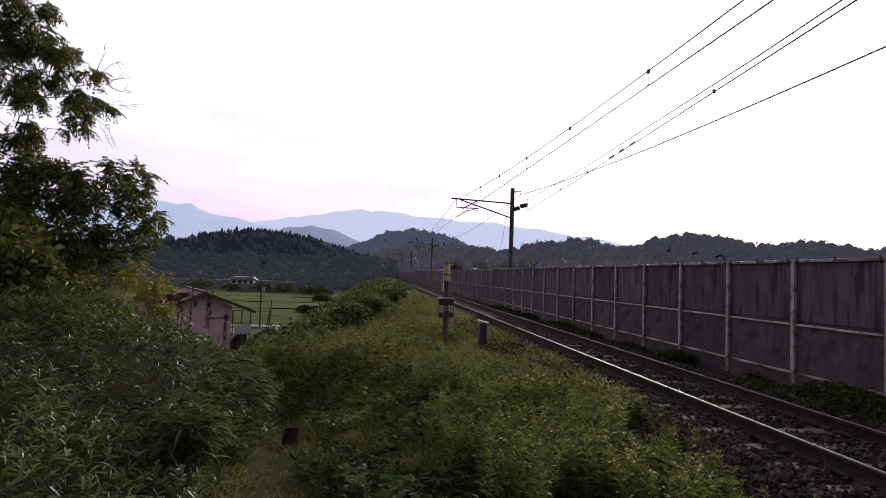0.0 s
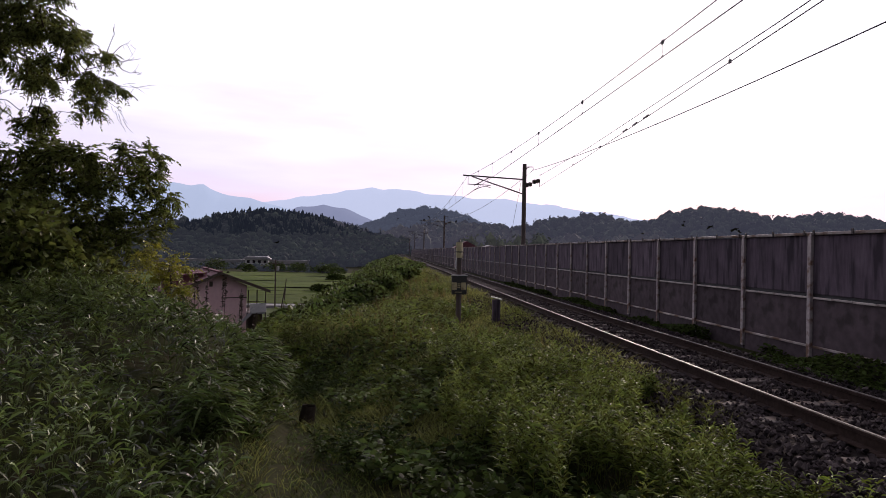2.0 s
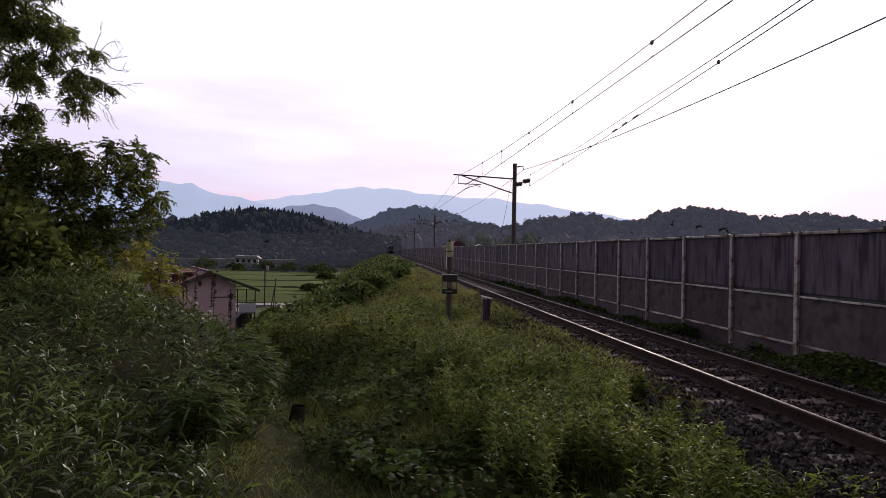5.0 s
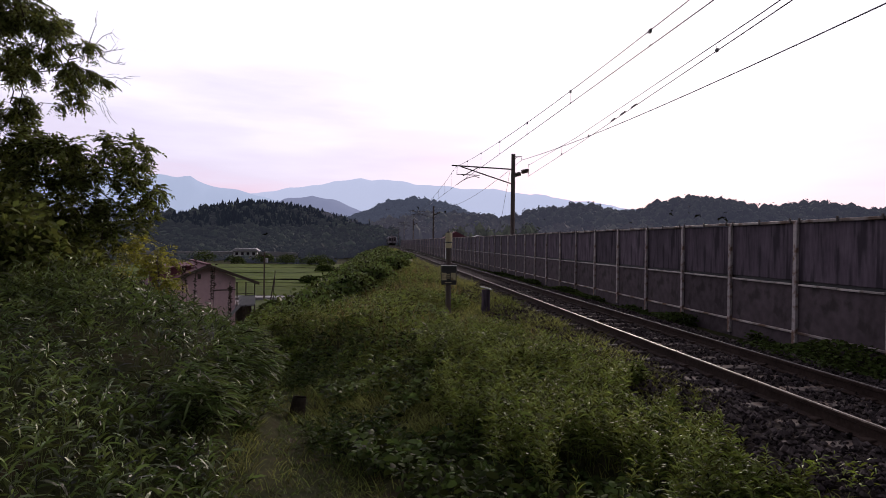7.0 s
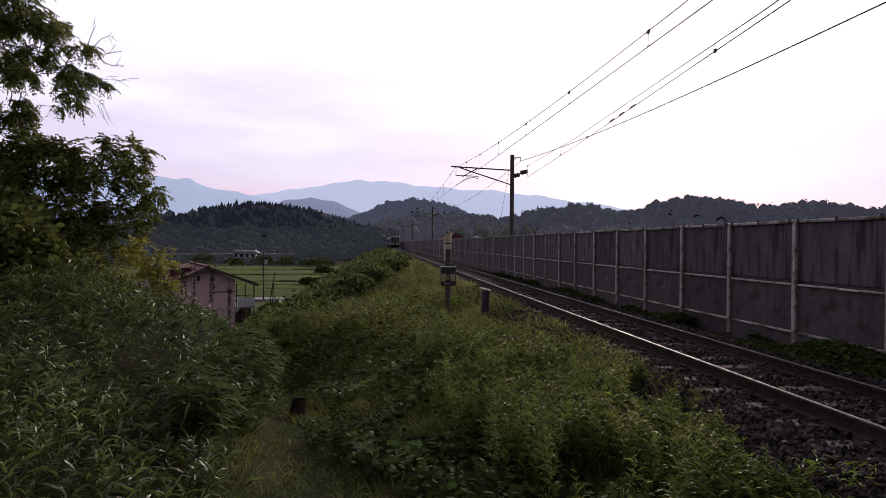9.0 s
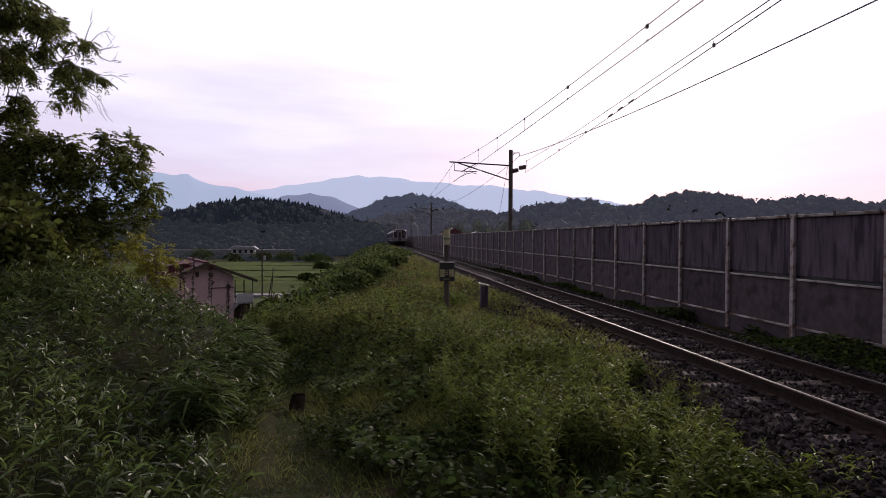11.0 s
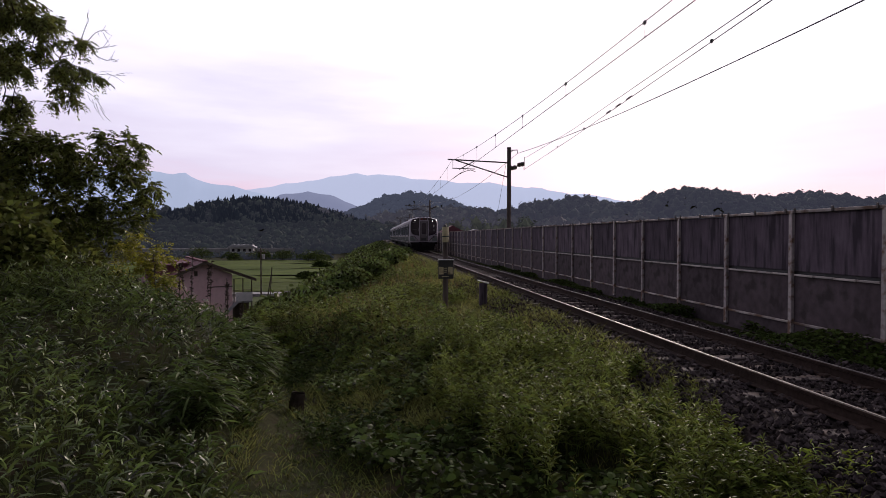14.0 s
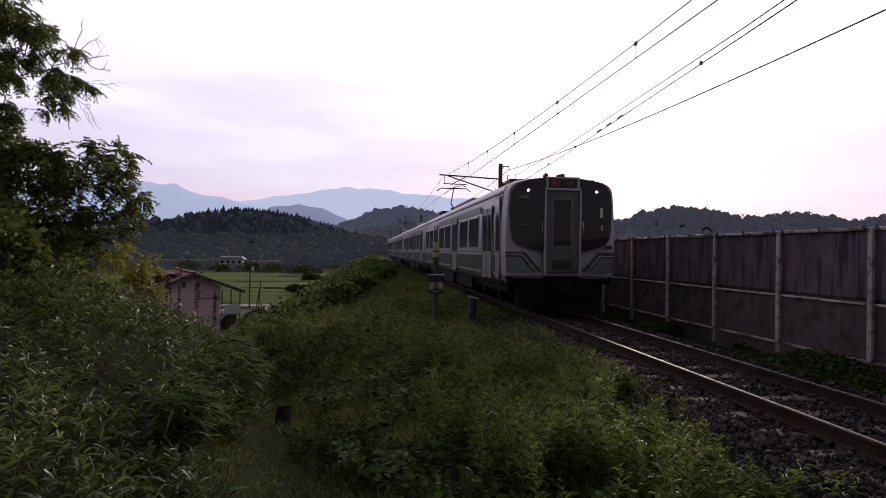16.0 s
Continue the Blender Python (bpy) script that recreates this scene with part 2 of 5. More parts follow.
M = {
    "soil": material("soil", (0.018, 0.021, 0.008), (0.040, 0.040, 0.016), 7.0, 0.95, bump=0.8, stain=((0.045, 0.034, 0.020), 0.25), spec=0.03, distance=0.05),
    "ballast": material("ballast", (0.014, 0.011, 0.010), (0.038, 0.029, 0.027), 30.0, 0.95, bump=1.0, vary=0.3, spec=0.05),
    "stone": material("ballast_stone", (0.028, 0.022, 0.022), (0.088, 0.070, 0.069), 20.0, 0.92, vary=0.75, spec=0.08),
    "sleeper": material("sleeper_wood", (0.024, 0.018, 0.016), (0.055, 0.042, 0.038), 9.0, 0.9, bump=0.3, vary=0.25, stain=((0.08, 0.05, 0.035), 0.6)),
    "rail": material("rail_rust", (0.026, 0.016, 0.013), (0.055, 0.036, 0.029), 22.0, 0.85, bump=0.3, spec=0.12),
    "rail_top": material("polished_rail_head", (0.11, 0.097, 0.091), (0.18, 0.161, 0.153), 12.0, 0.58, 0.75),
    "concrete": material("stained_concrete", (0.070, 0.052, 0.068), (0.146, 0.113, 0.140), 15.0, 0.92, bump=0.25, vary=0.24, streaks=True, stain=((0.046, 0.036, 0.046), 0.42), spec=0.2),
    # lower panels: a darker, browner concrete tone
    "concrete_low": material("lower_concrete", (0.056, 0.042, 0.047), (0.108, 0.083, 0.091), 7.0, 0.92, bump=0.3, vary=0.18, stain=((0.052, 0.041, 0.043), 0.3), spec=0.2),
    "post": material("chipped_post_paint", (0.36, 0.31, 0.30), (0.56, 0.49, 0.47), 14.0, 0.7, bump=0.15, vary=0.2, stain=((0.19, 0.11, 0.07), 0.45)),
    "strip": material("pale_rail_paint", (0.32, 0.27, 0.245), (0.52, 0.46, 0.43), 5.0, 0.65, vary=0.3, stain=((0.13, 0.075, 0.045), 0.75)),
    "dark_steel": material("dark_weathered_steel", (0.045, 0.036, 0.034), (0.085, 0.066, 0.060), 9.0, 0.6, 0.3, bump=0.2),
    "pole": material("pole_brown_steel", (0.060, 0.042, 0.036), (0.115, 0.085, 0.072), 7.0, 0.7, bump=0.15, streaks=True),
    "wire": material("wire_grey", (0.11, 0.11, 0.115), (0.20, 0.20, 0.205), 4.0, 0.5, 0.5),
    "insulator": material("brown_insulator", (0.06, 0.035, 0.028), (0.11, 0.07, 0.05), 9.0, 0.3),
    "steel": material("brushed_stainless", (0.28, 0.245, 0.268), (0.40, 0.352, 0.385), 3.0, 0.38, 0.6, bump=0.02),
    "mask": material("front_silver_paint", (0.40, 0.345, 0.395), (0.50, 0.435, 0.49), 3.0, 0.4, 0.2),
    "roof": material("train_roof_grey", (0.20, 0.195, 0.21), (0.30, 0.29, 0.31), 3.0, 0.6),
    "under": material("underfloor_black", (0.006, 0.005, 0.005), (0.016, 0.014, 0.014), 6.0, 0.85, spec=0.15),
    "glass": material("dark_window_glass", (0.026, 0.017, 0.024), (0.040, 0.029, 0.038), 2.0, 0.08, spec=0.40),
    "rubber": material("black_seal", (0.015, 0.014, 0.015), (0.03, 0.028, 0.03), 8.0, 0.6),
    # green livery band, its dark olive tone also painting the reflected grass
    "green": material("green_reflection_band", (0.024, 0.033, 0.025), (0.040, 0.050, 0.040), 3.0, 0.6, 0.0, spec=0.15),
    "green_dull": material("dull_green_silver", (0.150, 0.168, 0.158), (0.205, 0.222, 0.212), 3.0, 0.4, 0.25),
    "red": material("red_band", (0.050, 0.022, 0.025), (0.085, 0.034, 0.038), 4.0, 0.4),
    "white": material("white_line", (0.62, 0.60, 0.58), (0.75, 0.73, 0.70), 5.0, 0.5),
    "amber": material("pale_yellow_line", (0.50, 0.40, 0.18), (0.60, 0.50, 0.26), 5.0, 0.5),
    "door_grey": material("train_door_grey", (0.16, 0.138, 0.142), (0.225, 0.198, 0.202), 3.0, 0.45, 0.35),
    "door_dark": material("end_door_brown_grey", (0.095, 0.078, 0.080), (0.140, 0.118, 0.120), 3.0, 0.5, 0.2),
    "lamp": material("headlamp_glow", (0.95, 0.95, 1.0), (1, 1, 1), 3.0, 0.3, glow=7.0),
    "led": material("red_led_sign", (0.20, 0.012, 0.02), (0.30, 0.03, 0.04), 30.0, 0.4, glow=0.10),
    "sign_black": material("sign_black", (0.02, 0.02, 0.02), (0.04, 0.038, 0.036), 9.0, 0.6),
    "sign_cream": material("faded_cream_board", (0.42, 0.36, 0.20), (0.58, 0.50, 0.30), 16.0, 0.6, stain=((0.20, 0.15, 0.07), 0.4)),
    "pink": material("pink_render", (0.64, 0.41, 0.42), (0.76, 0.52, 0.52), 3.0, 0.9, bump=0.1, stain=((0.55, 0.37, 0.37), 0.15)),
    "tile": material("maroon_roof", (0.105, 0.036, 0.046), (0.165, 0.062, 0.074), 5.0, 0.75, bump=0.2, spec=0.15),
    "grey_paint": material("grey_metal_paint", (0.30, 0.29, 0.30), (0.42, 0.40, 0.41), 5.0, 0.6),
    "cream": material("offwhite_wall", (0.55, 0.53, 0.52), (0.70, 0.68, 0.66), 3.0, 0.85),
    "timber": material("dark_timber", (0.05, 0.035, 0.025), (0.10, 0.07, 0.05), 10.0, 0.8, bump=0.3),
    "asphalt": material("pale_road", (0.22, 0.21, 0.21), (0.32, 0.31, 0.31), 6.0, 0.9),
    "bark": material("bark", (0.024, 0.019, 0.014), (0.060, 0.048, 0.036), 12.0, 0.95, bump=0.7, spec=0.05),
    "bamboo": material("bamboo_grass_leaf", (0.029, 0.049, 0.012), (0.130, 0.165, 0.042), 1.6, 0.42, vary=0.95, through_light=0.36, spec=0.26),
    "weed": material("weed_leaf", (0.052, 0.075, 0.014), (0.172, 0.204, 0.042), 1.6, 0.5, vary=0.9, through_light=0.42, spec=0.12),
    "fresh": material("fresh_weed_leaf", (0.12, 0.17, 0.018), (0.22, 0.27, 0.04), 1.6, 0.5, vary=0.4, through_light=0.35, spec=0.3),
    "grass": material("meadow_grass", (0.098, 0.120, 0.026), (0.270, 0.270, 0.076), 0.9, 0.6, vary=0.85, through_light=0.42, spec=0.15),
    "dry": material("russet_seed_head", (0.135, 0.098, 0.028), (0.23, 0.18, 0.055), 2.0, 0.8, vary=0.4, through_light=0.2),
    "dock": material("dark_dock_stalk", (0.040, 0.024, 0.016), (0.080, 0.048, 0.030), 3.0, 0.85, vary=0.4),
    "thicket": material("thicket_leaf", (0.022, 0.036, 0.009), (0.070, 0.095, 0.023), 0.8, 0.65, vary=0.8, through_light=0.34, spec=0.05),
    # brighter copy of the thicket leaf; the lighter tone stands in for light
    "vine": material("lit_thicket_leaf", (0.040, 0.062, 0.016), (0.120, 0.152, 0.042), 0.8, 0.6, vary=0.9, through_light=0.34, spec=0.10),
    "crown": material("tree_leaf", (0.056, 0.074, 0.016), (0.165, 0.180, 0.042), 0.9, 0.55, vary=0.75, through_light=0.48, spec=0.2),
    "crown_light": material("yellow_green_leaf", (0.14, 0.16, 0.016), (0.40, 0.36, 0.035), 3.0, 0.5, vary=0.5, through_light=0.4),
    # valley woods carry a weak emission that imitates haze over dark leaves
    "wood_far": material("hazed_far_wood", (0.012, 0.018, 0.010), (0.034, 0.043, 0.022), 0.12, 0.9, vary=0.5, spec=0.05, haze_glow=(0.018, 0.020, 0.027)),
    # ridge trees glow faintly blue to stand in for haze
    "wood_ridge": material("haze_glow_ridge_wood", (0.012, 0.018, 0.011), (0.040, 0.047, 0.028), 0.12, 0.9, vary=0.6, spec=0.05, haze_glow=(0.034, 0.036, 0.050)),
    # same for the cedars, with less haze glow
    "conifer": material("hazed_far_conifer", (0.008, 0.012, 0.011), (0.018, 0.024, 0.018), 0.05, 0.9, vary=0.5, spec=0.05, haze_glow=(0.009, 0.011, 0.017)),
    # lineside trees: the added glow stands in for haze and lens flare
    "wood_line": material("lineside_wood", (0.018, 0.024, 0.014), (0.048, 0.054, 0.030), 0.12, 0.9, vary=0.6, spec=0.05, haze_glow=(0.040, 0.040, 0.054)),
    # grove's own pale green, with haze added as glow
    "bamboo_far": material("hazed_far_bamboo", (0.07, 0.085, 0.045), (0.12, 0.13, 0.07), 0.1, 0.9, vary=0.3, spec=0.05, haze_glow=(0.014, 0.015, 0.018)),
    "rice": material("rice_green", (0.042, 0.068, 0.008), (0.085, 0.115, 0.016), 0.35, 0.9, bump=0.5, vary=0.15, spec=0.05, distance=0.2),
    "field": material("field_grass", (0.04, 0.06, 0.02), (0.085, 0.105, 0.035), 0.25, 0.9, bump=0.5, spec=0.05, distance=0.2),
    # middle hill: leaf colour plus a bluish glow put in for haze
    "haze_near": material("haze_glow_hill", (0.022, 0.030, 0.030), (0.040, 0.050, 0.048), 0.02, 1.0, vary=0.25, spec=0.0, haze_glow=(0.050, 0.058, 0.082)),
    # pale blue emission on the ranges stands in for distance haze
    "haze_far": material("haze_glow_mountain", (0.05, 0.06, 0.08), (0.08, 0.09, 0.11), 0.004, 1.0, spec=0.0, haze_glow=(0.40, 0.475, 0.60)),
    "haze_pale": material("pale_haze_glow_mountain", (0.05, 0.06, 0.08), (0.08, 0.09, 0.11), 0.004, 1.0, spec=0.0, haze_glow=(0.49, 0.55, 0.68)),
    "haze_mid": material("haze_glow_ridge", (0.04, 0.05, 0.065), (0.07, 0.08, 0.095), 0.004, 1.0, spec=0.0, haze_glow=(0.20, 0.225, 0.32)),
}


# ---- mesh helpers ----
def part(name, bm, mat, parent=None, label="", smooth=False):
    me = bpy.data.meshes.new(name)
    bm.to_mesh(me)
    bm.free()
    me.materials.append(M[mat])
    if smooth:
        me.polygons.foreach_set("use_smooth", [True] * len(me.polygons))
    ob = new(name, me)
    ob.parent = parent
    if label:
        tagged(ob, label)
    return ob


def share(name, me, parent, x=0, y=0, z=0, rz=0):
    ob = new(name, me)
    ob.parent, ob.location, ob.rotation_euler = parent, (x, y, z), (0, 0, rz)
    return ob


def thing(name, label, category, group="", kind="", at=(0, 0, 0), rz=0.0):
    ob = new(name)
    ob.location, ob.rotation_euler = at, (0, 0, rz)
    return tagged(ob, label, category, group, kind)


def box(x0, x1, y0, y1, z0, z1, bevel=0.0, bm=None):
    own = bm is None
    bm = bm or bmesh.new()
    g = bmesh.ops.create_cube(bm, size=1.0)
    bmesh.ops.scale(bm, vec=(x1 - x0, y1 - y0, z1 - z0), verts=g["verts"])
    bmesh.ops.translate(bm, vec=((x0 + x1) / 2, (y0 + y1) / 2, (z0 + z1) / 2), verts=g["verts"])
    if bevel:
        edges = {e for v in g["verts"] for e in v.link_edges}
        bmesh.ops.bevel(bm, geom=list(edges), offset=bevel, segments=2, affect="EDGES", profile=0.5)
    return bm


def rod(points, radius, sides=6, bm=None, taper=1.0):
    """A round tube along points."""
    bm = bm or bmesh.new()
    pts = [Vector(p) for p in points]
    rings = []
    for i, p in enumerate(pts):
        way = (pts[min(i + 1, len(pts) - 1)] - pts[max(i - 1, 0)]).normalized()
        a = way.cross(Vector((0.31, 0.17, 0.93)) if abs(way.z) < 0.9 else Vector((1, 0, 0))).normalized()
        b = way.cross(a)
        r = radius * (1 + (taper - 1) * i / max(1, len(pts) - 1))
        rings.append([bm.verts.new(p + (a * math.cos(k * math.tau / sides) + b * math.sin(k * math.tau / sides)) * r) for k in range(sides)])
    for u, v in zip(rings, rings[1:]):
        for k in range(sides):
            bm.faces.new((u[k], u[(k + 1) % sides], v[(k + 1) % sides], v[k]))
    bm.faces.new(rings[0][::-1])
    bm.faces.new(rings[-1])
    return bm


def prism(outline, y0, y1, bm=None):
    """An outline in x, z pushed from y0 to y1."""
    bm = bm or bmesh.new()
    a = [bm.verts.new((x, y0, z)) for x, z in outline]
    b = [bm.verts.new((x, y1, z)) for x, z in outline]
    n = len(outline)
    bm.faces.new(a)
    bm.faces.new(b[::-1])
    for i in range(n):
        bm.faces.new((a[i], b[i], b[(i + 1) % n], a[(i + 1) % n]))
    bmesh.ops.recalc_face_normals(bm, faces=bm.faces)
    return bm


def soup(name, verts, tris, mat, smooth=False):
    """One object from arrays of points and triangles."""
    me = bpy.data.meshes.new(name)
    verts, tris = np.asarray(verts, np.float32), np.asarray(tris, np.int32)
    me.vertices.add(len(verts))
    me.vertices.foreach_set("co", verts.ravel())
    me.loops.add(tris.size)
    me.loops.foreach_set("vertex_index", tris.ravel())
    me.polygons.add(len(tris))
    me.polygons.foreach_set("loop_start", np.arange(0, tris.size, 3, dtype=np.int32))
    me.polygons.foreach_set("use_smooth", np.full(len(tris), smooth))
    me.update(calc_edges=True)
    me.materials.append(M[mat])
    return new(name, me)


rs = np.random.RandomState(7)


def unit(v):
    return v / np.maximum(np.linalg.norm(v, axis=-1, keepdims=True), 1e-9)


def blade_mesh(P, D, L, W, droop, seg=2, leafy=True, flat=0.2):
    """Blades or leaves from roots P, first ways D, lengths L, widths W; droop bends them down, flat turns their faces up."""
    n = len(P)
    L, W, droop = (np.broadcast_to(np.asarray(a, float), (n,)) for a in (L, W, droop))
    side = unit(np.cross(D, unit(rs.normal(size=(n, 3)) + (0, 0, flat))))
    rows = []
    for k in range(seg + 1):
        s = k / seg
        c = P + D * (L * s)[:, None]
        c[:, 2] -= droop * L * s * s
        if k == seg:
            rows.append(c[:, None])
        else:
            w = W * (math.sin(math.pi * (0.10 + 0.82 * s)) if leafy else (1 - s) ** 0.6) * 0.5
            rows.append(np.stack([c - side * w[:, None], c + side * w[:, None]], 1))
    V = np.concatenate(rows, 1)
    m = 2 * seg + 1
    t = []
    for k in range(seg - 1):
        a = 2 * k
        t += [(a, a + 1, a + 3), (a, a + 3, a + 2)]
    t.append((2 * seg - 2, 2 * seg - 1, 2 * seg))
    T = (np.array(t)[None] + (np.arange(n) * m)[:, None, None]).reshape(-1, 3)
    return V.reshape(-1, 3), T


def merge(*meshes):
    vs, ts, o = [], [], 0
    for v, t in meshes:
        vs.append(v), ts.append(t + o)
        o += len(v)
    return np.concatenate(vs), np.concatenate(ts)


def lump_mesh(P, R, squash=1.0, cone=False, sides=6):
    """Rough low crowns (or cones) at feet P with radii R, each uneven."""
    n = len(P)
    R = np.broadcast_to(np.asarray(R, float), (n,))
    levels = ((0.0, 1.0), (0.35, 0.72), (0.7, 0.36)) if cone else ((0.0, 0.55), (0.35, 1.0), (0.75, 0.78))
    h = R * (3.4 if cone else 1.9) * squash
    turn = rs.uniform(0, 6.28, n)
    rows = []
    for f, w in levels:
        for k in range(sides):
            a = turn + k * math.tau / sides
            q = R * w * rs.uniform(0.72, 1.2, n)
            rows.append(np.stack([P[:, 0] + np.cos(a) * q, P[:, 1] + np.sin(a) * q, P[:, 2] + h * f * rs.uniform(0.92, 1.08, n)], -1))
    rows.append(P + np.stack([0 * h, 0 * h, h], -1))
    V = np.stack(rows, 1)
    m = V.shape[1]
    t = []
    for l in range(2):
        for k in range(sides):
            a, b = l * sides + k, l * sides + (k + 1) % sides
            t += [(a, b, b + sides), (a, b + sides, a + sides)]
    t += [(2 * sides + k, 2 * sides + (k + 1) % sides, 3 * sides) for k in range(sides)]
    T = (np.array(t)[None] + (np.arange(n) * m)[:, None, None]).reshape(-1, 3)
    return V.reshape(-1, 3), T


def tuft_mesh(P, R, squash, cone, n):
    """Ragged foliage: n loose leaf masses in the shell of each crown at feet P."""
    k = np.repeat(np.arange(len(P)), n)
    m = len(k)
    r = R[k]
    h = r * (3.4 if cone else 1.9) * squash
    f = rs.uniform(0.02, 0.88, m) ** (1.3 if cone else 0.8)
    w = (0.98 - f) if cone else np.sqrt(np.clip(1 - (1.9 * f - 0.85) ** 2, 0.05, 1))
    a = rs.uniform(0, math.tau, m)
    w = w * r * rs.uniform(0.75, 1.04, m)
    c = P[k] + np.stack([np.cos(a) * w, np.sin(a) * w, h * f], -1)
    D = unit(np.stack([np.cos(a), np.sin(a), rs.uniform(-0.6, 0.5, m) if not cone else rs.uniform(-0.5, 0.3, m)], -1) + rs.normal(0, 0.5, (m, 3)))
    L = r * rs.uniform(0.20, 0.46, m) * ((1.1 - 0.7 * f) if cone else 1.0)
    return blade_mesh(c - D * (L * 0.4)[:, None], D, L, L * rs.uniform(0.6, 1.0, m), 0.2, 2)


# ---- the lie of the land (rail head is z = 0, the track runs along y) ----
def smooth(a, b, v):
    s = np.clip((v - a) / (b - a), 0, 1)
    return s * s * (3 - 2 * s)


def path_x(y):
    return 0.1 - 0.16 * y - 0.055 * np.maximum(0, y - 10.5) ** 2


def path_z(y):
    return np.where(y < 18, -0.02 - 0.112 * y, -2.04 - 0.2 * (y - 18))


MOUNDS = ((-84, 440, 78, 62, 29), (-190, 520, 90, 80, 24), (54, 930, 130, 120, 62), (60, 500, 90, 60, 21), (170, 500, 90, 70, 29), (285, 510, 95, 75, 39),
          (400, 520, 110, 80, 37), (520, 500, 110, 80, 41), (640, 500, 120, 90, 42), (-300, 420, 90, 90, 28))


def lumps(x, y):
    return 0.5 * np.sin(0.9 * x + 1.7 * np.sin(0.33 * y)) * np.sin(0.7 * y + 1.1 * np.sin(0.41 * x))


def hills(x, y):
    z = np.zeros_like(x)
    for cx, cy, rx, ry, h in MOUNDS:
        z = np.maximum(z, h * np.exp(-(((x - cx) / rx) ** 2 + ((y - cy) / ry) ** 2) * 0.9))
    return z * smooth(230, 380, y)


def ground(x, y):
    x, y = np.asarray(x, float), np.asarray(y, float)
    top = np.full_like(x + y, -0.42)
    # valley side of the railway bank
    d = np.maximum(0, 1.3 - x)
    slope = np.where(d < 4.2, 0.30 * d, 1.26 + 0.62 * (d - 4.2))
    valley = -7.0 + 3.0 * smooth(180, 420, y)
    far = np.maximum(top - slope, valley)
    # the lane below the bank, near the viewer
    xp, zp = path_x(y), path_z(y)
    right = zp + (top - zp) * smooth(0.25, 2.6, x - xp)
    bank_top = -0.72 + 1.05 * smooth(2.5, 10.5, y) + 0.45 * smooth(-5, -12, x)
    drop = smooth(12.0, 24.0, y + 0.75 * np.minimum(0, x + 6.5))
    bank_top = bank_top + (valley - bank_top) * drop
    left = zp + (bank_top - zp) * (1 - np.exp(-np.maximum(0, xp - x - 0.22) / 0.85))
    near = np.where(x > xp, right, left)
    w = smooth(14, 24, y)
    keep = smooth(-4.0, -8.0, x)
    left_far = far * (1 - keep) + np.minimum(far, 99) * keep
    z = np.where(x > xp, near * (1 - w) + far * w, near * (1 - w) + np.where(drop > 0.999, left_far, np.maximum(left_far, near)) * w)
    z = np.where(x > 3.0, -0.42, z)
    return z + hills(x, y) + 0.06 * lumps(x, y) * (x < 2.5)


def steps(near, far, fine, growth):
    v, s, out_v = near, fine, [near]
    while v < far:
        v += s
        s *= growth
        out_v.append(v)
    return out_v


def build_ground():
    left = [-v for v in steps(0, 4600, 0.28, 1.055)][::-1]
    xs = np.array(left[:-1] + [v for v in steps(0, 4600, 0.28, 1.055)])
    ys = np.array([-v for v in steps(1, 4600, 0.8, 1.16)][::-1] + steps(0, 4600, 0.28, 1.030))
    X, Y = np.meshgrid(xs, ys)
    # sunk on the wooded hills so the coarse mesh stays out of view
    Z = ground(X, Y) - 2.4 * smooth(1.5, 7.0, hills(X, Y))
    nx, ny = len(xs), len(ys)
    i = (np.arange(ny - 1)[:, None] * nx + np.arange(nx - 1)[None]).ravel()
    T = np.concatenate([np.stack([i, i + 1, i + nx + 1], 1), np.stack([i, i + nx + 1, i + nx], 1)])
    ob = soup("ground", np.stack([X, Y, Z], -1).reshape(-1, 3), T, "soil", True)
    return tagged(ob, "dark grassy earth of the bank, lane and valley", "ground", kind="structure")


build_ground()


# ---- distance: hills, woods, mountains; their haze is glow in the materials ----
def mountain(name, mat, dist, rows, label):
    """A range whose haze is its material's glow: rows of bearing (degrees right of the track) and height."""
    b = np.linspace(rows[0][0], rows[-1][0], 240)
    h = np.interp(b, [r[0] for r in rows], [r[1] for r in rows])
    rough = sum(np.sin(b * f + p) / f for f, p in ((1.3, 0.3), (2.9, 1.1), (6.3, 2.0), (13.0, 0.5), (31.0, 1.5))) * dist * 0.0020
    h = np.maximum(2.0, h + rough)
    a = np.radians(b)
    rows_v = []
    for back, f in ((0, -0.2), (0.04, 0.45), (0.09, 0.8), (0.14, 1.0), (0.3, 0.3)):
        r = dist * (1 + back)
        wob = 1 + (0.05 * np.sin(b * 3.3 + back * 60) if 0 < f < 1 else 0)
        rows_v.append(np.stack([np.sin(a) * r, np.cos(a) * r, h * f * wob * (1 + back)], -1))
    V = np.concatenate(rows_v)
    n = len(b)
    i = (np.arange(4)[:, None] * n + np.arange(n - 1)[None]).ravel()
    T = np.concatenate([np.stack([i, i + 1, i + n + 1], 1), np.stack([i, i + n + 1, i + n], 1)])
    return tagged(soup(name, V, T, mat, True), label, "mountain", kind="structure")


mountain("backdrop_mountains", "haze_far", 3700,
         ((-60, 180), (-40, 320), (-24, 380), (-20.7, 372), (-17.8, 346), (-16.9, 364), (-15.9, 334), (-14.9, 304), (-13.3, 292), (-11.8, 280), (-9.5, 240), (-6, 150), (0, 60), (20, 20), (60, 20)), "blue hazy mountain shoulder")
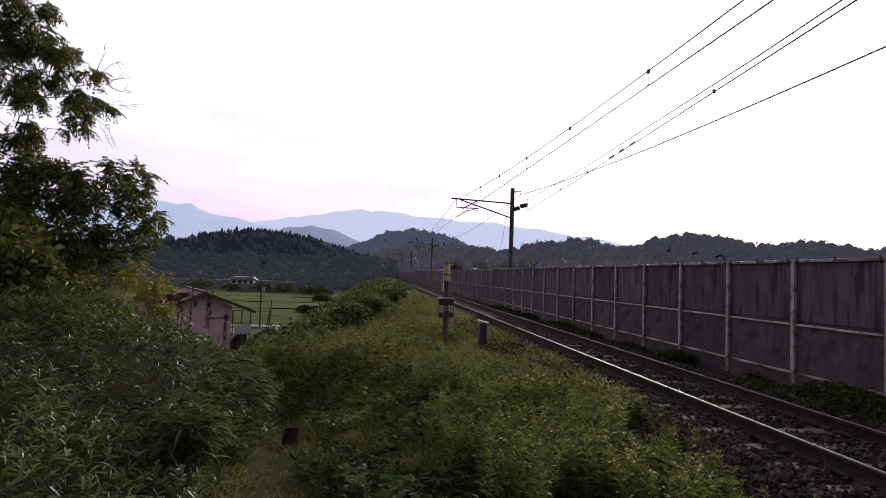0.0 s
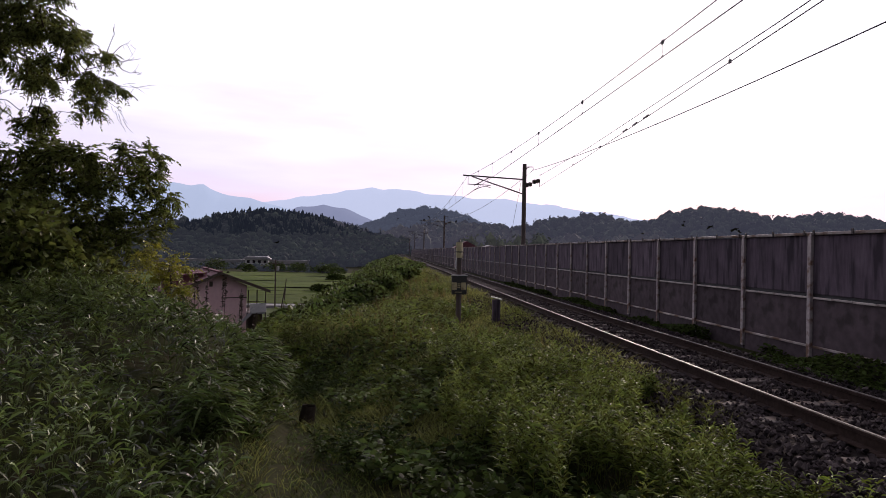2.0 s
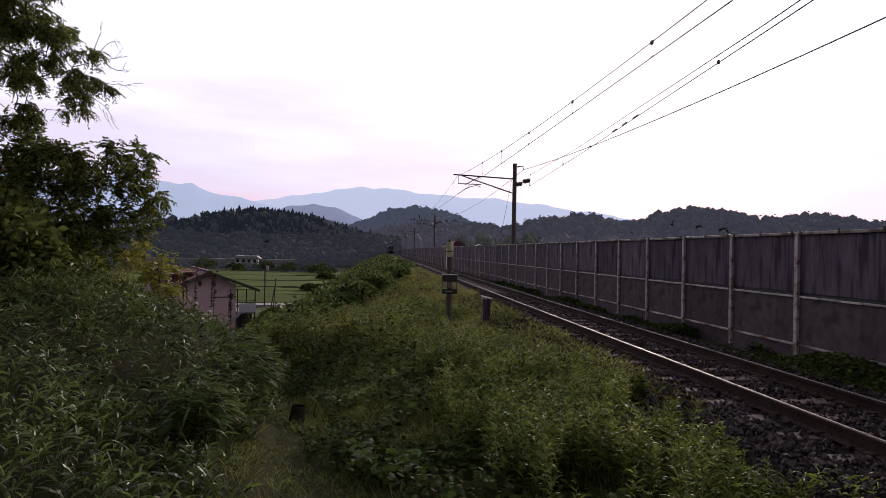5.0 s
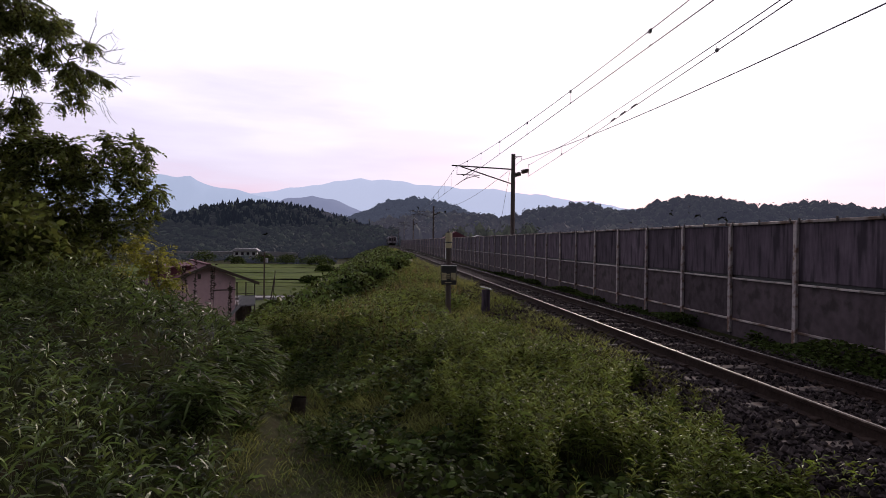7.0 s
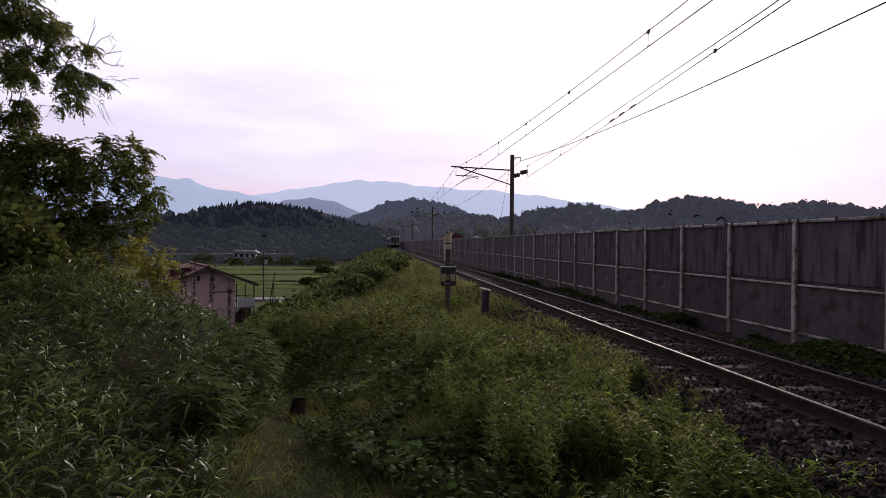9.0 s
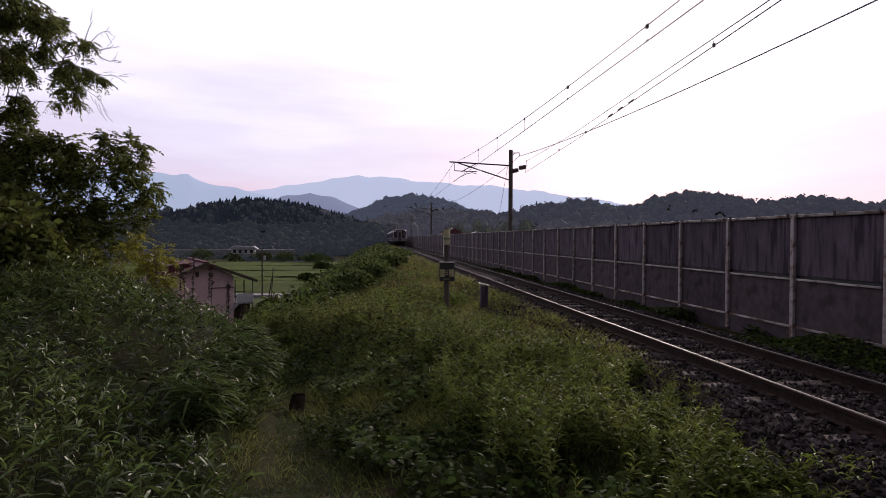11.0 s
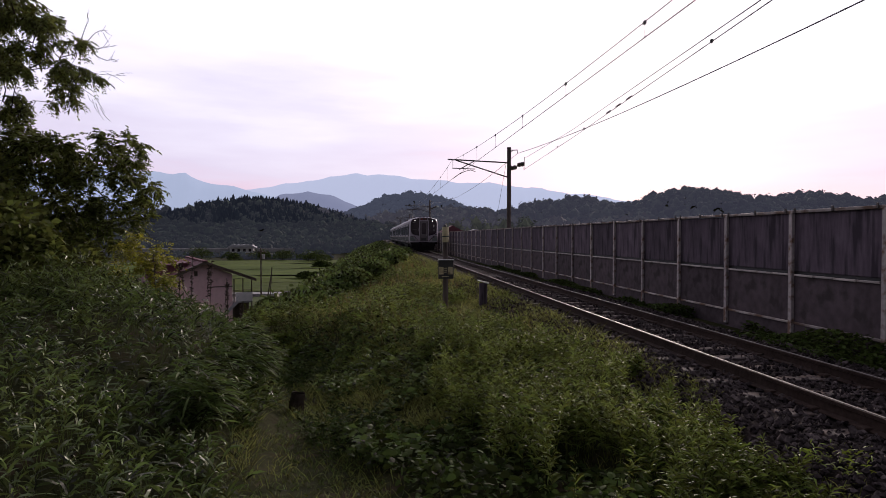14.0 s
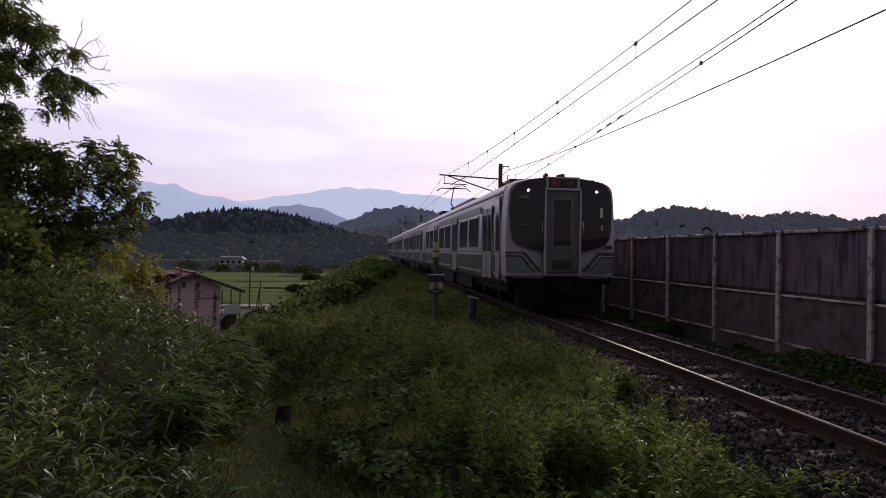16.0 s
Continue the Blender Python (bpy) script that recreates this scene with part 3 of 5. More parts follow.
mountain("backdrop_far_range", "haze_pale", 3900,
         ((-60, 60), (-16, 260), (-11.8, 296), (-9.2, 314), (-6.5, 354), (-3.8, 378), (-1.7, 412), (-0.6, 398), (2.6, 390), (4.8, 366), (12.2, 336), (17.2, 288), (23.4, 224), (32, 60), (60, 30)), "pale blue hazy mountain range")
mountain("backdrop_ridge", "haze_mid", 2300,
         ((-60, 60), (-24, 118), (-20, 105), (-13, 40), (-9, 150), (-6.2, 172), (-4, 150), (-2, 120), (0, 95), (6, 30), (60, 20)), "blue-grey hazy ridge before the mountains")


def woods(name, mat, n, box_xy, size, cone, label, test=None, seed=1, squash=1.0, leaves=17):
    r = np.random.RandomState(seed)
    x, y = r.uniform(box_xy[0], box_xy[1], n), r.uniform(box_xy[2], box_xy[3], n)
    ok = test(x, y, r) if test else np.ones(n, bool)
    x, y = x[ok], y[ok]
    P = np.stack([x, y, ground(x, y) - 0.6], -1)
    R = r.uniform(size[0], size[1], len(P)) * np.where(r.rand(len(P)) < 0.12, 1.35, 1.0)
    v, t = merge(lump_mesh(P, R * 0.84, squash * 1.02, cone, 5), tuft_mesh(P, R, squash, cone, leaves))
    return tagged(soup(name, v, t, mat), label, "woods", kind="stuff")


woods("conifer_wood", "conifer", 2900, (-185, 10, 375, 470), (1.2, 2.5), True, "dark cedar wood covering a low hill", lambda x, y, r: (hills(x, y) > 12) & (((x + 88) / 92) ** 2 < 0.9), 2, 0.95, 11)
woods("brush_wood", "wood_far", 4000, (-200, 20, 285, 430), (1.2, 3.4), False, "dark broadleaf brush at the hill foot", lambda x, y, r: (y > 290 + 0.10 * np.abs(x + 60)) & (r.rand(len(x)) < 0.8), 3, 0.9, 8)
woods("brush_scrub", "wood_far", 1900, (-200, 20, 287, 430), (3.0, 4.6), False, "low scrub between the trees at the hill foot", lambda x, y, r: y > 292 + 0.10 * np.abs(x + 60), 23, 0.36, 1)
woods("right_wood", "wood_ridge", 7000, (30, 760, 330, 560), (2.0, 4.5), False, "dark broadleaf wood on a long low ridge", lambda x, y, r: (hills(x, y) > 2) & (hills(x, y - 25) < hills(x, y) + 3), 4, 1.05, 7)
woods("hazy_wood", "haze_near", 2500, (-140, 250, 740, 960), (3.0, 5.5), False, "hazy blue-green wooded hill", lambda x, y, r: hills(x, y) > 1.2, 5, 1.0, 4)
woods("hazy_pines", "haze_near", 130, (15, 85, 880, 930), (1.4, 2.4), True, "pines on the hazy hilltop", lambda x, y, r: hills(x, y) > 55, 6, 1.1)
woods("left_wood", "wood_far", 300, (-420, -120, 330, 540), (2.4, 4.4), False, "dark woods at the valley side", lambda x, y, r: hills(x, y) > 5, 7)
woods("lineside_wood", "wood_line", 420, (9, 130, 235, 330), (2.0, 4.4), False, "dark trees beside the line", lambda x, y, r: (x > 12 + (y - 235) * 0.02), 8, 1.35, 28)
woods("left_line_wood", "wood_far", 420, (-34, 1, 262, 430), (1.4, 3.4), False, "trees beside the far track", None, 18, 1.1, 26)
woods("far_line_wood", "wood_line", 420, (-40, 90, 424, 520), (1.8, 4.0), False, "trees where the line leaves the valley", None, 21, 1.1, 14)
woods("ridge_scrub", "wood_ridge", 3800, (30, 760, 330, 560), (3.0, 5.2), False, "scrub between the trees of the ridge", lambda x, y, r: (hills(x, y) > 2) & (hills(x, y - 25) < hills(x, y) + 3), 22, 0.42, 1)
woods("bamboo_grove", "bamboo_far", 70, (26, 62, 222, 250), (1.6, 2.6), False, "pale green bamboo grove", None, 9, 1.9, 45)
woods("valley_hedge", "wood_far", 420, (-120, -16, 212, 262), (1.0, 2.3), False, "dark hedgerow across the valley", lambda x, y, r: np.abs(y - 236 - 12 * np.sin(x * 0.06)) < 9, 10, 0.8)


# ---- fields and the valley road ----
def patch(name, mat, x0, x1, y0, y1, z, label, category, skew=0.0):
    xs, ys = np.linspace(x0, x1, 40), np.linspace(y0, y1, 24)
    X, Y = np.meshgrid(xs, ys)
    X = X + skew * (Y - y0)
    Y = Y + 0.7 * np.sin(X * 0.11 + y0)
    Z = np.full_like(X, z) + 0.07 * np.sin(Y * 1.1 + X * 0.4) * np.sin(X * 0.9)
    i = (np.arange(23)[:, None] * 40 + np.arange(39)[None]).ravel()
    T = np.concatenate([np.stack([i, i + 1, i + 41], 1), np.stack([i, i + 41, i + 40], 1)])
    return tagged(soup(name, np.stack([X, Y, Z], -1).reshape(-1, 3), T, mat, True), label, category, kind="structure")


for y0, y1, dz in ((92, 108.6, 0), (109.4, 119, 0.02), (119.6, 127, 0.1), (128, 151, 0.2), (152, 177, 0.3), (178.4, 204, 0.35)):
    patch("rice_field", "rice", -75, -9 - (y0 - 93) * 0.02, y0, y1, -6.75 + dz, "bright green rice paddy in the valley", "rice field")
patch("valley_meadow", "field", -60, -13, 62, 85, -6.85, "rough meadow beside the valley road", "meadow")
tagged(part("road", box(-90, -8.5, 87.2, 90.0, -7.2, -6.62, 0.05), "asphalt"), "narrow pale concrete road across the valley", "road", kind="structure")

tagged(part("far_road", box(-130, -30, 283, 286, -6.2, -3.9, 0.05), "asphalt"), "pale low causeway across the valley", "road", kind="structure")

# ---- the track ----
TRACK_X = 4.795
track = thing("railway_track", "single railway track with rusty rails on dark ballast", "railway track", kind="structure")
RAIL = ((-0.064, -0.155), (0.064, -0.155), (0.064, -0.143), (0.012, -0.125), (0.009, -0.045), (0.033, -0.034), (0.033, -0.004), (-0.033, -0.004),
        (-0.033, -0.034), (-0.009, -0.045), (-0.012, -0.125), (-0.064, -0.143))
for side in (-0.565, 0.565):
    bar = part("rail", prism([(TRACK_X + side + x, z) for x, z in RAIL], -30, 420), "rail", track, "rusty steel rail")
    part("rail_head", box(TRACK_X + side - 0.013, TRACK_X + side + 0.013, -30, 420, -0.004, 0.001), "rail_top", bar, "polished running surface")
tie = box(-1.0, 1.0, -0.12, 0.12, -0.33, -0.158, 0.025)
tie_me = part("sleeper", tie, "sleeper", track).data
clip_bm = box(-0.10, 0.10, -0.05, 0.05, -0.158, -0.12, 0.012)
clip_me = part("rail_clip", clip_bm, "rail", track).data
scene.collection.objects["sleeper"].location = (TRACK_X, -4.0, 0)
scene.collection.objects["rail_clip"].location = (TRACK_X - 0.565, -4.0, 0)
for i in range(1, 150):
    y = -4.0 + 0.62 * i
    share("sleeper", tie_me, track, TRACK_X + random.uniform(-0.02, 0.02), y, random.uniform(-0.006, 0.004), random.uniform(-0.01, 0.01))
    if y < 34:
        for side in (-0.565, 0.565):
            share("rail_clip", clip_me, track, TRACK_X + side, y, 0)
bed = prism([(2.75, -0.56), (3.45, -0.21), (3.75, -0.185), (6.25, -0.180), (6.85, -0.46), (6.85, -0.7), (2.75, -0.7)], -30, 420)
tagged(part("ballast_bed", bed, "ballast"), "dark brown crushed-stone ballast bed", "ballast", kind="structure")


def stones(name, n, x0, x1, y0, y1, seed, r0=0.022, r1=0.05):
    r = np.random.RandomState(seed)
    x = r.uniform(x0, x1, n)
    y = y0 + (y1 - y0) * r.uniform(0, 1, n) ** 1.9
    z = np.interp(x, [2.6, 3.45, 6.25, 6.85], [-0.49, -0.170, -0.170, -0.43]) + r.uniform(-0.01, 0.03, n)
    octa = np.array([(1, 0, 0), (0, 1, 0), (-1, 0, 0), (0, -1, 0), (0, 0, 1), (0, 0, -1), (0.6, 0.6, 0.5), (-0.6, -0.6, 0.5)], float)
    tri = np.array([(0, 6, 4), (6, 1, 4), (1, 2, 4), (2, 7, 4), (7, 3, 4), (3, 0, 4), (1, 0, 5), (2, 1, 5), (3, 2, 5), (0, 3, 5), (0, 1, 6), (2, 3, 7)])
    V = octa[None] * r.uniform(0.6, 1.25, (n, 8, 1)) * (r.uniform(r0, r1, n)[:, None, None] * r.uniform(0.6, 1.2, (n, 1, 3)))
    a = r.uniform(0, 6.28, n)
    c, s = np.cos(a)[:, None], np.sin(a)[:, None]
    V = np.stack([V[..., 0] * c - V[..., 1] * s, V[..., 0] * s + V[..., 1] * c, V[..., 2]], -1) + np.stack([x, y, z], -1)[:, None]
    T = (tri[None] + (np.arange(n) * 8)[:, None, None]).reshape(-1, 3)
    return tagged(soup(name, V.reshape(-1, 3), T, "stone"), "loose grey-brown ballast stones between and beside the rails", "ballast", kind="stuff")


stones("ballast_stones", 21000, 2.55, 6.6, 2.4, 24, 11, 0.017, 0.041)

# ---- the noise barrier ----
WALL_X, BAY = 7.545, 2.035


def barrier(name, y_first, bays, bay, label, plain=False):
    wall = thing(name, label, "noise barrier", kind="structure")
    L = bay
    shapes = {
        "post": (box(-0.06, 0.0, -0.046, 0.046, -0.35, 1.975, 0.008), "post", 0),
        "upper_panel": (box(0.0, 0.10, 0.012, L - 0.012, 0.885, 1.93, 0.01), "concrete", 0),
        "lower_panel": (box(0.0, 0.115, 0.012, L - 0.012, -0.45, 0.82, 0.01), "concrete_low", 0),
        # black filler between the panels, put in as the gap's shadow
        "joint": (box(0.03, 0.09, 0.012, L - 0.012, 0.82, 0.886), "rubber", 0),
        "cap_rail": (box(-0.045, 0.12, 0.004, L - 0.004, 1.932, 1.985, 0.008), "strip", 0),
        "base_strip": (box(-0.04, 0.0, 0.075, L - 0.075, -0.075, -0.035, 0.006), "strip", 0),
    }
    made = {}
    for key, (bm, mat, _) in shapes.items():
        made[key] = part(key, bm, mat, wall)
        made[key].location = (WALL_X, y_first, 0)
    strip = part("mid_strip", box(-0.045, 0.0, 0.0, L * 0.222, 0.797, 0.832, 0.006), "strip", wall)
    strip.location = (WALL_X, y_first + 0.085, 0)
    brack = part("bracket", box(-0.075, -0.055, -0.02, 0.02, 1.93, 2.02, 0.004), "dark_steel", wall)
    brack.location = (WALL_X, y_first + 0.3, 0)
    for i in range(bays):
        y = y_first + i * bay
        if i:
            for key in shapes:
                share(key, made[key].data, wall, WALL_X + random.uniform(-0.004, 0.004), y, random.uniform(-0.005, 0.005))
        for k in range(4):
            if i or k:
                share("mid_strip", strip.data, wall, WALL_X, y + 0.085 + k * (L - 0.17) / 4 + 0.01, random.uniform(-0.004, 0.004))
        if y < 30 and not plain:
            for k in range(3):
                if i or k:
                    share("bracket", brack.data, wall, WALL_X, y + (0.12, 0.5 * L, L - 0.12)[k], 0)
    return wall


barrier("noise_barrier", 10.12 - 10 * BAY, 37, BAY, "weathered concrete panel noise barrier with pale rusty posts")
barrier("far_noise_barrier", 69.5, 36, 4.0, "far length of the concrete noise barrier", True)
tagged(part("end_panel", box(7.35, 7.5, 65.7, 66.9, -0.4, 1.9, 0.02), "cream"), "pale end panel at the gap in the barrier", "panel")


# ---- overhead line ----
POLE_X = 8.55


def sag(y, a, b, low, high):
    return low + (high - low) * ((y - (a + b) / 2) / ((b - a) / 2)) ** 2


def line(name, pts, radius, label, mat="wire", sides=5):
    return tagged(part(name, rod(pts, radius, sides), mat), label, "wire")


def catenary_pole(y, first=False):
    p = thing("catenary_pole", "rusty brown overhead-line pole with a bracket arm behind the barrier", "railway pole", "overhead-line poles", at=(POLE_X, y, 0))
    part("mast", rod([(0, 0, -0.6), (0, 0, 7.24)], 0.155, 12, taper=0.85), "pole", p, "brown mast")
    part("beam", rod([(0, 0, 6.25), (-3.98, 0, 6.42)], 0.045, 8), "dark_steel", p)
    part("strut", rod([(-0.15, 0, 5.34), (-3.43, 0, 6.36)], 0.04, 8), "dark_steel", p)
    part("tie", rod([(-2.25, 0, 6.34), (-3.25, 0, 5.78)], 0.03, 6), "dark_steel", p)
    part("registration_pipe", rod([(-3.68, 0, 5.86), (-2.2, 0, 5.82)], 0.028, 6), "dark_steel", p)
    part("steady_arm", rod([(-2.2, 0, 5.66), (-2.5, 0, 5.76), (-2.9, 0, 5.66), (-3.3, 0, 5.46), (-3.68, 0, 5.18)], 0.022, 6), "dark_steel", p)
    part("drop_rod", rod([(-3.65, 0, 6.40), (-3.66, 0, 5.86)], 0.015, 5), "dark_steel", p)
    part("feeder_bracket", rod([(0, 0, 7.06), (0.55, 0, 7.08), (0.56, 0, 6.86)], 0.03, 6), "dark_steel", p)
    part("bracket_brace", rod([(0.02, 0, 6.86), (0.26, 0, 7.05)], 0.02, 6), "dark_steel", p)
    for k, (x, z) in enumerate(((0.28, 5.92), (0.78, 6.14))):
        ins = bmesh.new()
        for j in range(5):
            a = Vector((x - 0.22 + 0.09 * j, 0, z + (-0.04 + 0.02 * j)))
            rod([a, a + Vector((0.03, 0, 0.008)), a + Vector((0.06, 0, 0.014))], 0.15 if j % 2 else 0.13, 10, ins)
        part("insulator", ins, "insulator", p, "brown ribbed insulator")
    part("insulator_arm", rod([(0.0, 0, 5.82), (1.02, 0, 6.26), (1.02, 0, 6.62)], 0.025, 6), "dark_steel", p)
    part("insulator_drop", rod([(1.02, 0, 6.3), (0.98, 0, 5.82)], 0.018, 5), "dark_steel", p)
    return p


pole = catenary_pole(38.0)
for y in (-19.0, 95.0, 152.0, 209.0, 266.0):
    copy_thing(pole, Matrix.Translation((POLE_X, y, 0)))
tagged(part("stay_wire", rod([(8.35, 38, 6.2), (7.95, 40, 1.6)], 0.01, 5), "wire"), "thin steel stay wire beside the pole", "wire")

WX = 4.83
for a in (-19.0, 38.0, 95.0, 152.0, 209.0):
    b = a + 57.0
    ys = [a + (b - a) * i / 24 for i in range(25)]
    line("contact_wire", [(WX, y, sag(y, a, b, 5.10, 5.16)) for y in ys], 0.011, "grooved copper contact wire above the track")
    line("messenger_wire", [(WX, y, sag(y, a, b, 5.38, 6.34)) for y in ys], 0.0105, "steel messenger wire carrying the contact wire")
    line("feeder_wire", [(9.1, y, sag(y, a, b, 5.935, 6.86)) for y in ys], 0.016, "thick feeder wire along the poles")
    for k in range(12):
        y = a + 57.0 * (k + 0.5) / 12.6
        if y > 100:
            continue
        d = thing("dropper", "thin dropper with clips between messenger and contact wire", "dropper", "droppers", at=(WX, y, 0))
        z1, z0 = sag(y, a, b, 5.38, 6.34), sag(y, a, b, 5.10, 5.16)
        part("dropper_wire", rod([(0, 0, z0), (0, 0, z1)], 0.004, 4), "wire", d)
        part("clip", box(-0.02, 0.02, -0.04, 0.04, z1 - 0.05, z1 + 0.03, 0.008), "rubber", d)
        part("lower_clip", box(-0.012, 0.012, -0.02, 0.02, z0 - 0.012, z0 + 0.035, 0.004), "rubber", d)
line("anchored_contact_wire", [(4.9, -19, 5.12), (5.25, 0, 5.13), (6.1, 9, 5.15), (7.75, 23, 5.42), (9.53, 38, 5.82)], 0.011, "contact wire of the next section running to the pole")
line("anchored_messenger_wire", [(4.9, -19, 5.5), (5.25, 0, 5.26), (6.05, 9, 5.24), (7.7, 23, 5.70), (9.57, 38, 6.55)], 0.0105, "messenger wire of the next section running to the pole")
for k in range(3):
    s = 0.235 + 0.036 * k
    c = Vector((6.1, 9, 5.15)).lerp(Vector((9.53, 38, 5.82)), s)
    u = (Vector((9.53, 38, 5.82)) - Vector((6.1, 9, 5.15))).normalized()
    tagged(part("wire_insulator", rod([c - u * 0.20, c - u * 0.12, c, c + u * 0.12, c + u * 0.2], 0.028, 8), "insulator"), "small dark section insulator on the wire", "insulator", "wire insulators")
for s in (0.06, 0.42, 0.6):
    c = Vector((6.1, 9, 5.15)).lerp(Vector((9.53, 38, 5.82)), s)
    d = thing("dropper", "thin dropper on the anchored wire", "dropper", "droppers", at=c)
    part("dropper_wire", rod([(0, 0, 0), (-0.02, 0, 0.09 + 0.6 * s)], 0.004, 4), "wire", d)
    part("clip", box(-0.02, 0.02, -0.03, 0.03, -0.03, 0.04, 0.006), "rubber", d)


# ---- lineside marker, stub post, stump ----
def marker():
    p = thing("lineside_marker", "dark post with cream cap and black and cream board", "marker post", at=(1.86, 16, 0))
    part("post", rod([(0, 0, -0.75), (0, 0, 1.42)], 0.075, 10), "pole", p, "dark weathered post")
    cap = part("cap", rod([(0, 0, 1.36), (0, 0, 1.38), (0, 0, 1.74), (0, 0, 1.77)], 0.092, 12), "sign_cream", p, "faded cream cap")
    part("cap_band", rod([(0, 0, 1.50), (0, 0, 1.53)], 0.095, 12), "sign_black", cap)
    part("cap_knob", rod([(0, 0, 1.77), (-0.01, 0, 1.83)], 0.05, 8, taper=0.6), "sign_black", cap)
    b = part("board", box(-0.205, 0.205, -0.11, -0.08, 0.38, 0.88, 0.012), "sign_black", p, "black board")
    for x in (-0.14, 0.105):
        part("cream_field", box(x - 0.055, x + 0.075, -0.117, -0.112, 0.50, 0.70, 0.002), "sign_cream", b)
    for z in (0.55, 0.60, 0.65):
        part("writing_bar", box(-0.05, 0.03, -0.117, -0.112, z, z + 0.022), "sign_cream", b)
    part("top_edge", box(-0.215, 0.215, -0.125, -0.07, 0.88, 0.905, 0.006), "white", b, "pale top edge")
    part("low_line", box(-0.11, 0.07, -0.117, -0.112, 0.435, 0.45), "sign_cream", b)
    return p


marker()
stub = thing("stub_post", "short grey concrete post with a pale slanted top", "post", at=(2.9, 16, 0))
part("shaft", box(-0.12, 0.09, -0.08, 0.08, -0.6, 0.25, 0.015), "concrete", stub)
part("slanted_top", prism([(-0.15, 0.31), (0.12, 0.24), (0.12, 0.27), (-0.15, 0.34)], -0.09, 0.09), "white", stub, "pale slanted cap")
stump = thing("tree_stump", "short dark sawn tree stump beside the lane", "stump", at=(-1.13, 8.7, float(ground(-1.13, 8.7)) - 0.04))
part("trunk", rod([(0, 0, -0.3), (0.01, 0, 0.0), (-0.01, 0.01, 0.14), (0.02, 0.02, 0.30)], 0.135, 11, taper=0.72), "bark", stump)
part("cut_face", rod([(0.02, 0.02, 0.295), (0.02, 0.025, 0.308)], 0.094, 11), "bark", stump, "weathered sawn face")


# ---- the pink house below the bank ----
def house():
    h = thing("pink_house", "two-storey pink rendered house with maroon gabled roof", "house", at=(-16.5, 60.0, -7.4), rz=radians(23))
    # local: x across the gable, y along the ridge, z from the ground
    wall = part("wall", prism([(-5.4, -0.5), (2.6, -0.5), (2.6, 5.2), (0, 6.35), (-5.4, 3.95)], 0.0, 13.0), "pink", h, "pink rendered walls")
    for x0, x1, z0, z1, name in ((-0.05, 4.75, 6.55, 4.72, "roof"), (0.05, -6.3, 6.55, 3.7, "roof")):
        part(name, prism([(x0, z0), (x1, z1), (x1, z1 - 0.16), (x0, z0 - 0.16)], -0.7, 13.6), "tile", h, "maroon metal roof slope")
        part("barge_board", prism([(x0, z0 + 0.03), (x1, z1 + 0.03), (x1, z1 - 0.26), (x0, z0 - 0.26)], -0.78, -0.70), "timber", h, "brown barge board")
    part("ridge_cap", box(-0.22, 0.22, -0.75, 13.65, 6.50, 6.62, 0.03), "tile", h, "maroon ridge cap")
    for y in (2.4, 7.0):
        dz = part("dormer", prism([(-4.6, 4.5), (-1.2, 5.85), (-1.2, 6.2), (-4.6, 5.9)], y, y + 3.2), "tile", h, "dark dormer")
        part("dormer_roof", prism([(-5.0, 5.86), (-0.9, 6.28), (-0.9, 6.4), (-5.0, 5.98)], y - 0.25, y + 3.45), "tile", dz)
    part("gable_vent", box(-0.9, -0.6, -0.06, 0.0, 5.1, 5.6, 0.02), "timber", h)
    part("gable_vent", box(0.35, 0.6, -0.06, 0.0, 5.1, 5.6, 0.02), "timber", h)
    part("eave_line", box(0.6, 2.6, -0.05, 0.0, 3.95, 4.05, 0.01), "timber", h)
    # covered landing and stair beside the gable wall
    land = part("landing", box(2.6, 4.5, 0.0, 5.0, 2.30, 2.48, 0.02), "grey_paint", h, "grey steel landing")
    part("landing_panel", box(2.9, 4.52, -0.06, 0.0, 2.45, 3.35, 0.02), "cream", land, "pale panelled balustrade")
    for x in (2.75, 3.6, 4.45):
        part("landing_post", box(x - 0.05, x + 0.05, -0.05, 0.05, -0.4, 4.75, 0.01), "timber", land)
    part("landing_rail", box(2.65, 4.5, -0.04, 0.02, 3.55, 3.61, 0.01), "timber", land)
    part("stair_string", prism([(-0.2, -0.3), (2.9, 2.75), (2.9, 2.35), (0.2, -0.3)], -1.0, -0.9), "grey_paint", h, "sloping stair side")
    part("stair_rail", rod([(0.2, -1.0, 0.6), (3.0, -1.0, 3.1)], 0.03, 6), "grey_paint", h)
    part("side_door", box(2.6, 2.66, 1.0, 1.9, 2.15, 4.1, 0.01), "timber", h)
    part("lower_store", prism([(2.66, -0.5), (4.4, -0.5), (4.4, 2.25), (2.66, 2.25)], 1.2, 4.8), "timber", h, "dark store under the landing")
    return h


house()
far_house = thing("white_farmhouse", "small white farmhouse with a pale roof across the valley", "house", at=(-60, 279, -5.9), rz=0.1)
part("wall", box(-5, 5, -3, 3, -1.5, 2.6, 0.05), "cream", far_house)
part("roof", prism([(-6.3, 2.4), (-4.5, 3.6), (4.5, 3.6), (6.3, 2.4)], -4, 4), "grey_paint", far_house, "pale grey hipped roof")
for x in (-3.6, -1.2, 1.2, 3.6):
    part("window", box(x - 0.6, x + 0.6, -3.06, -3.0, 0.6, 1.9), "glass", far_house)
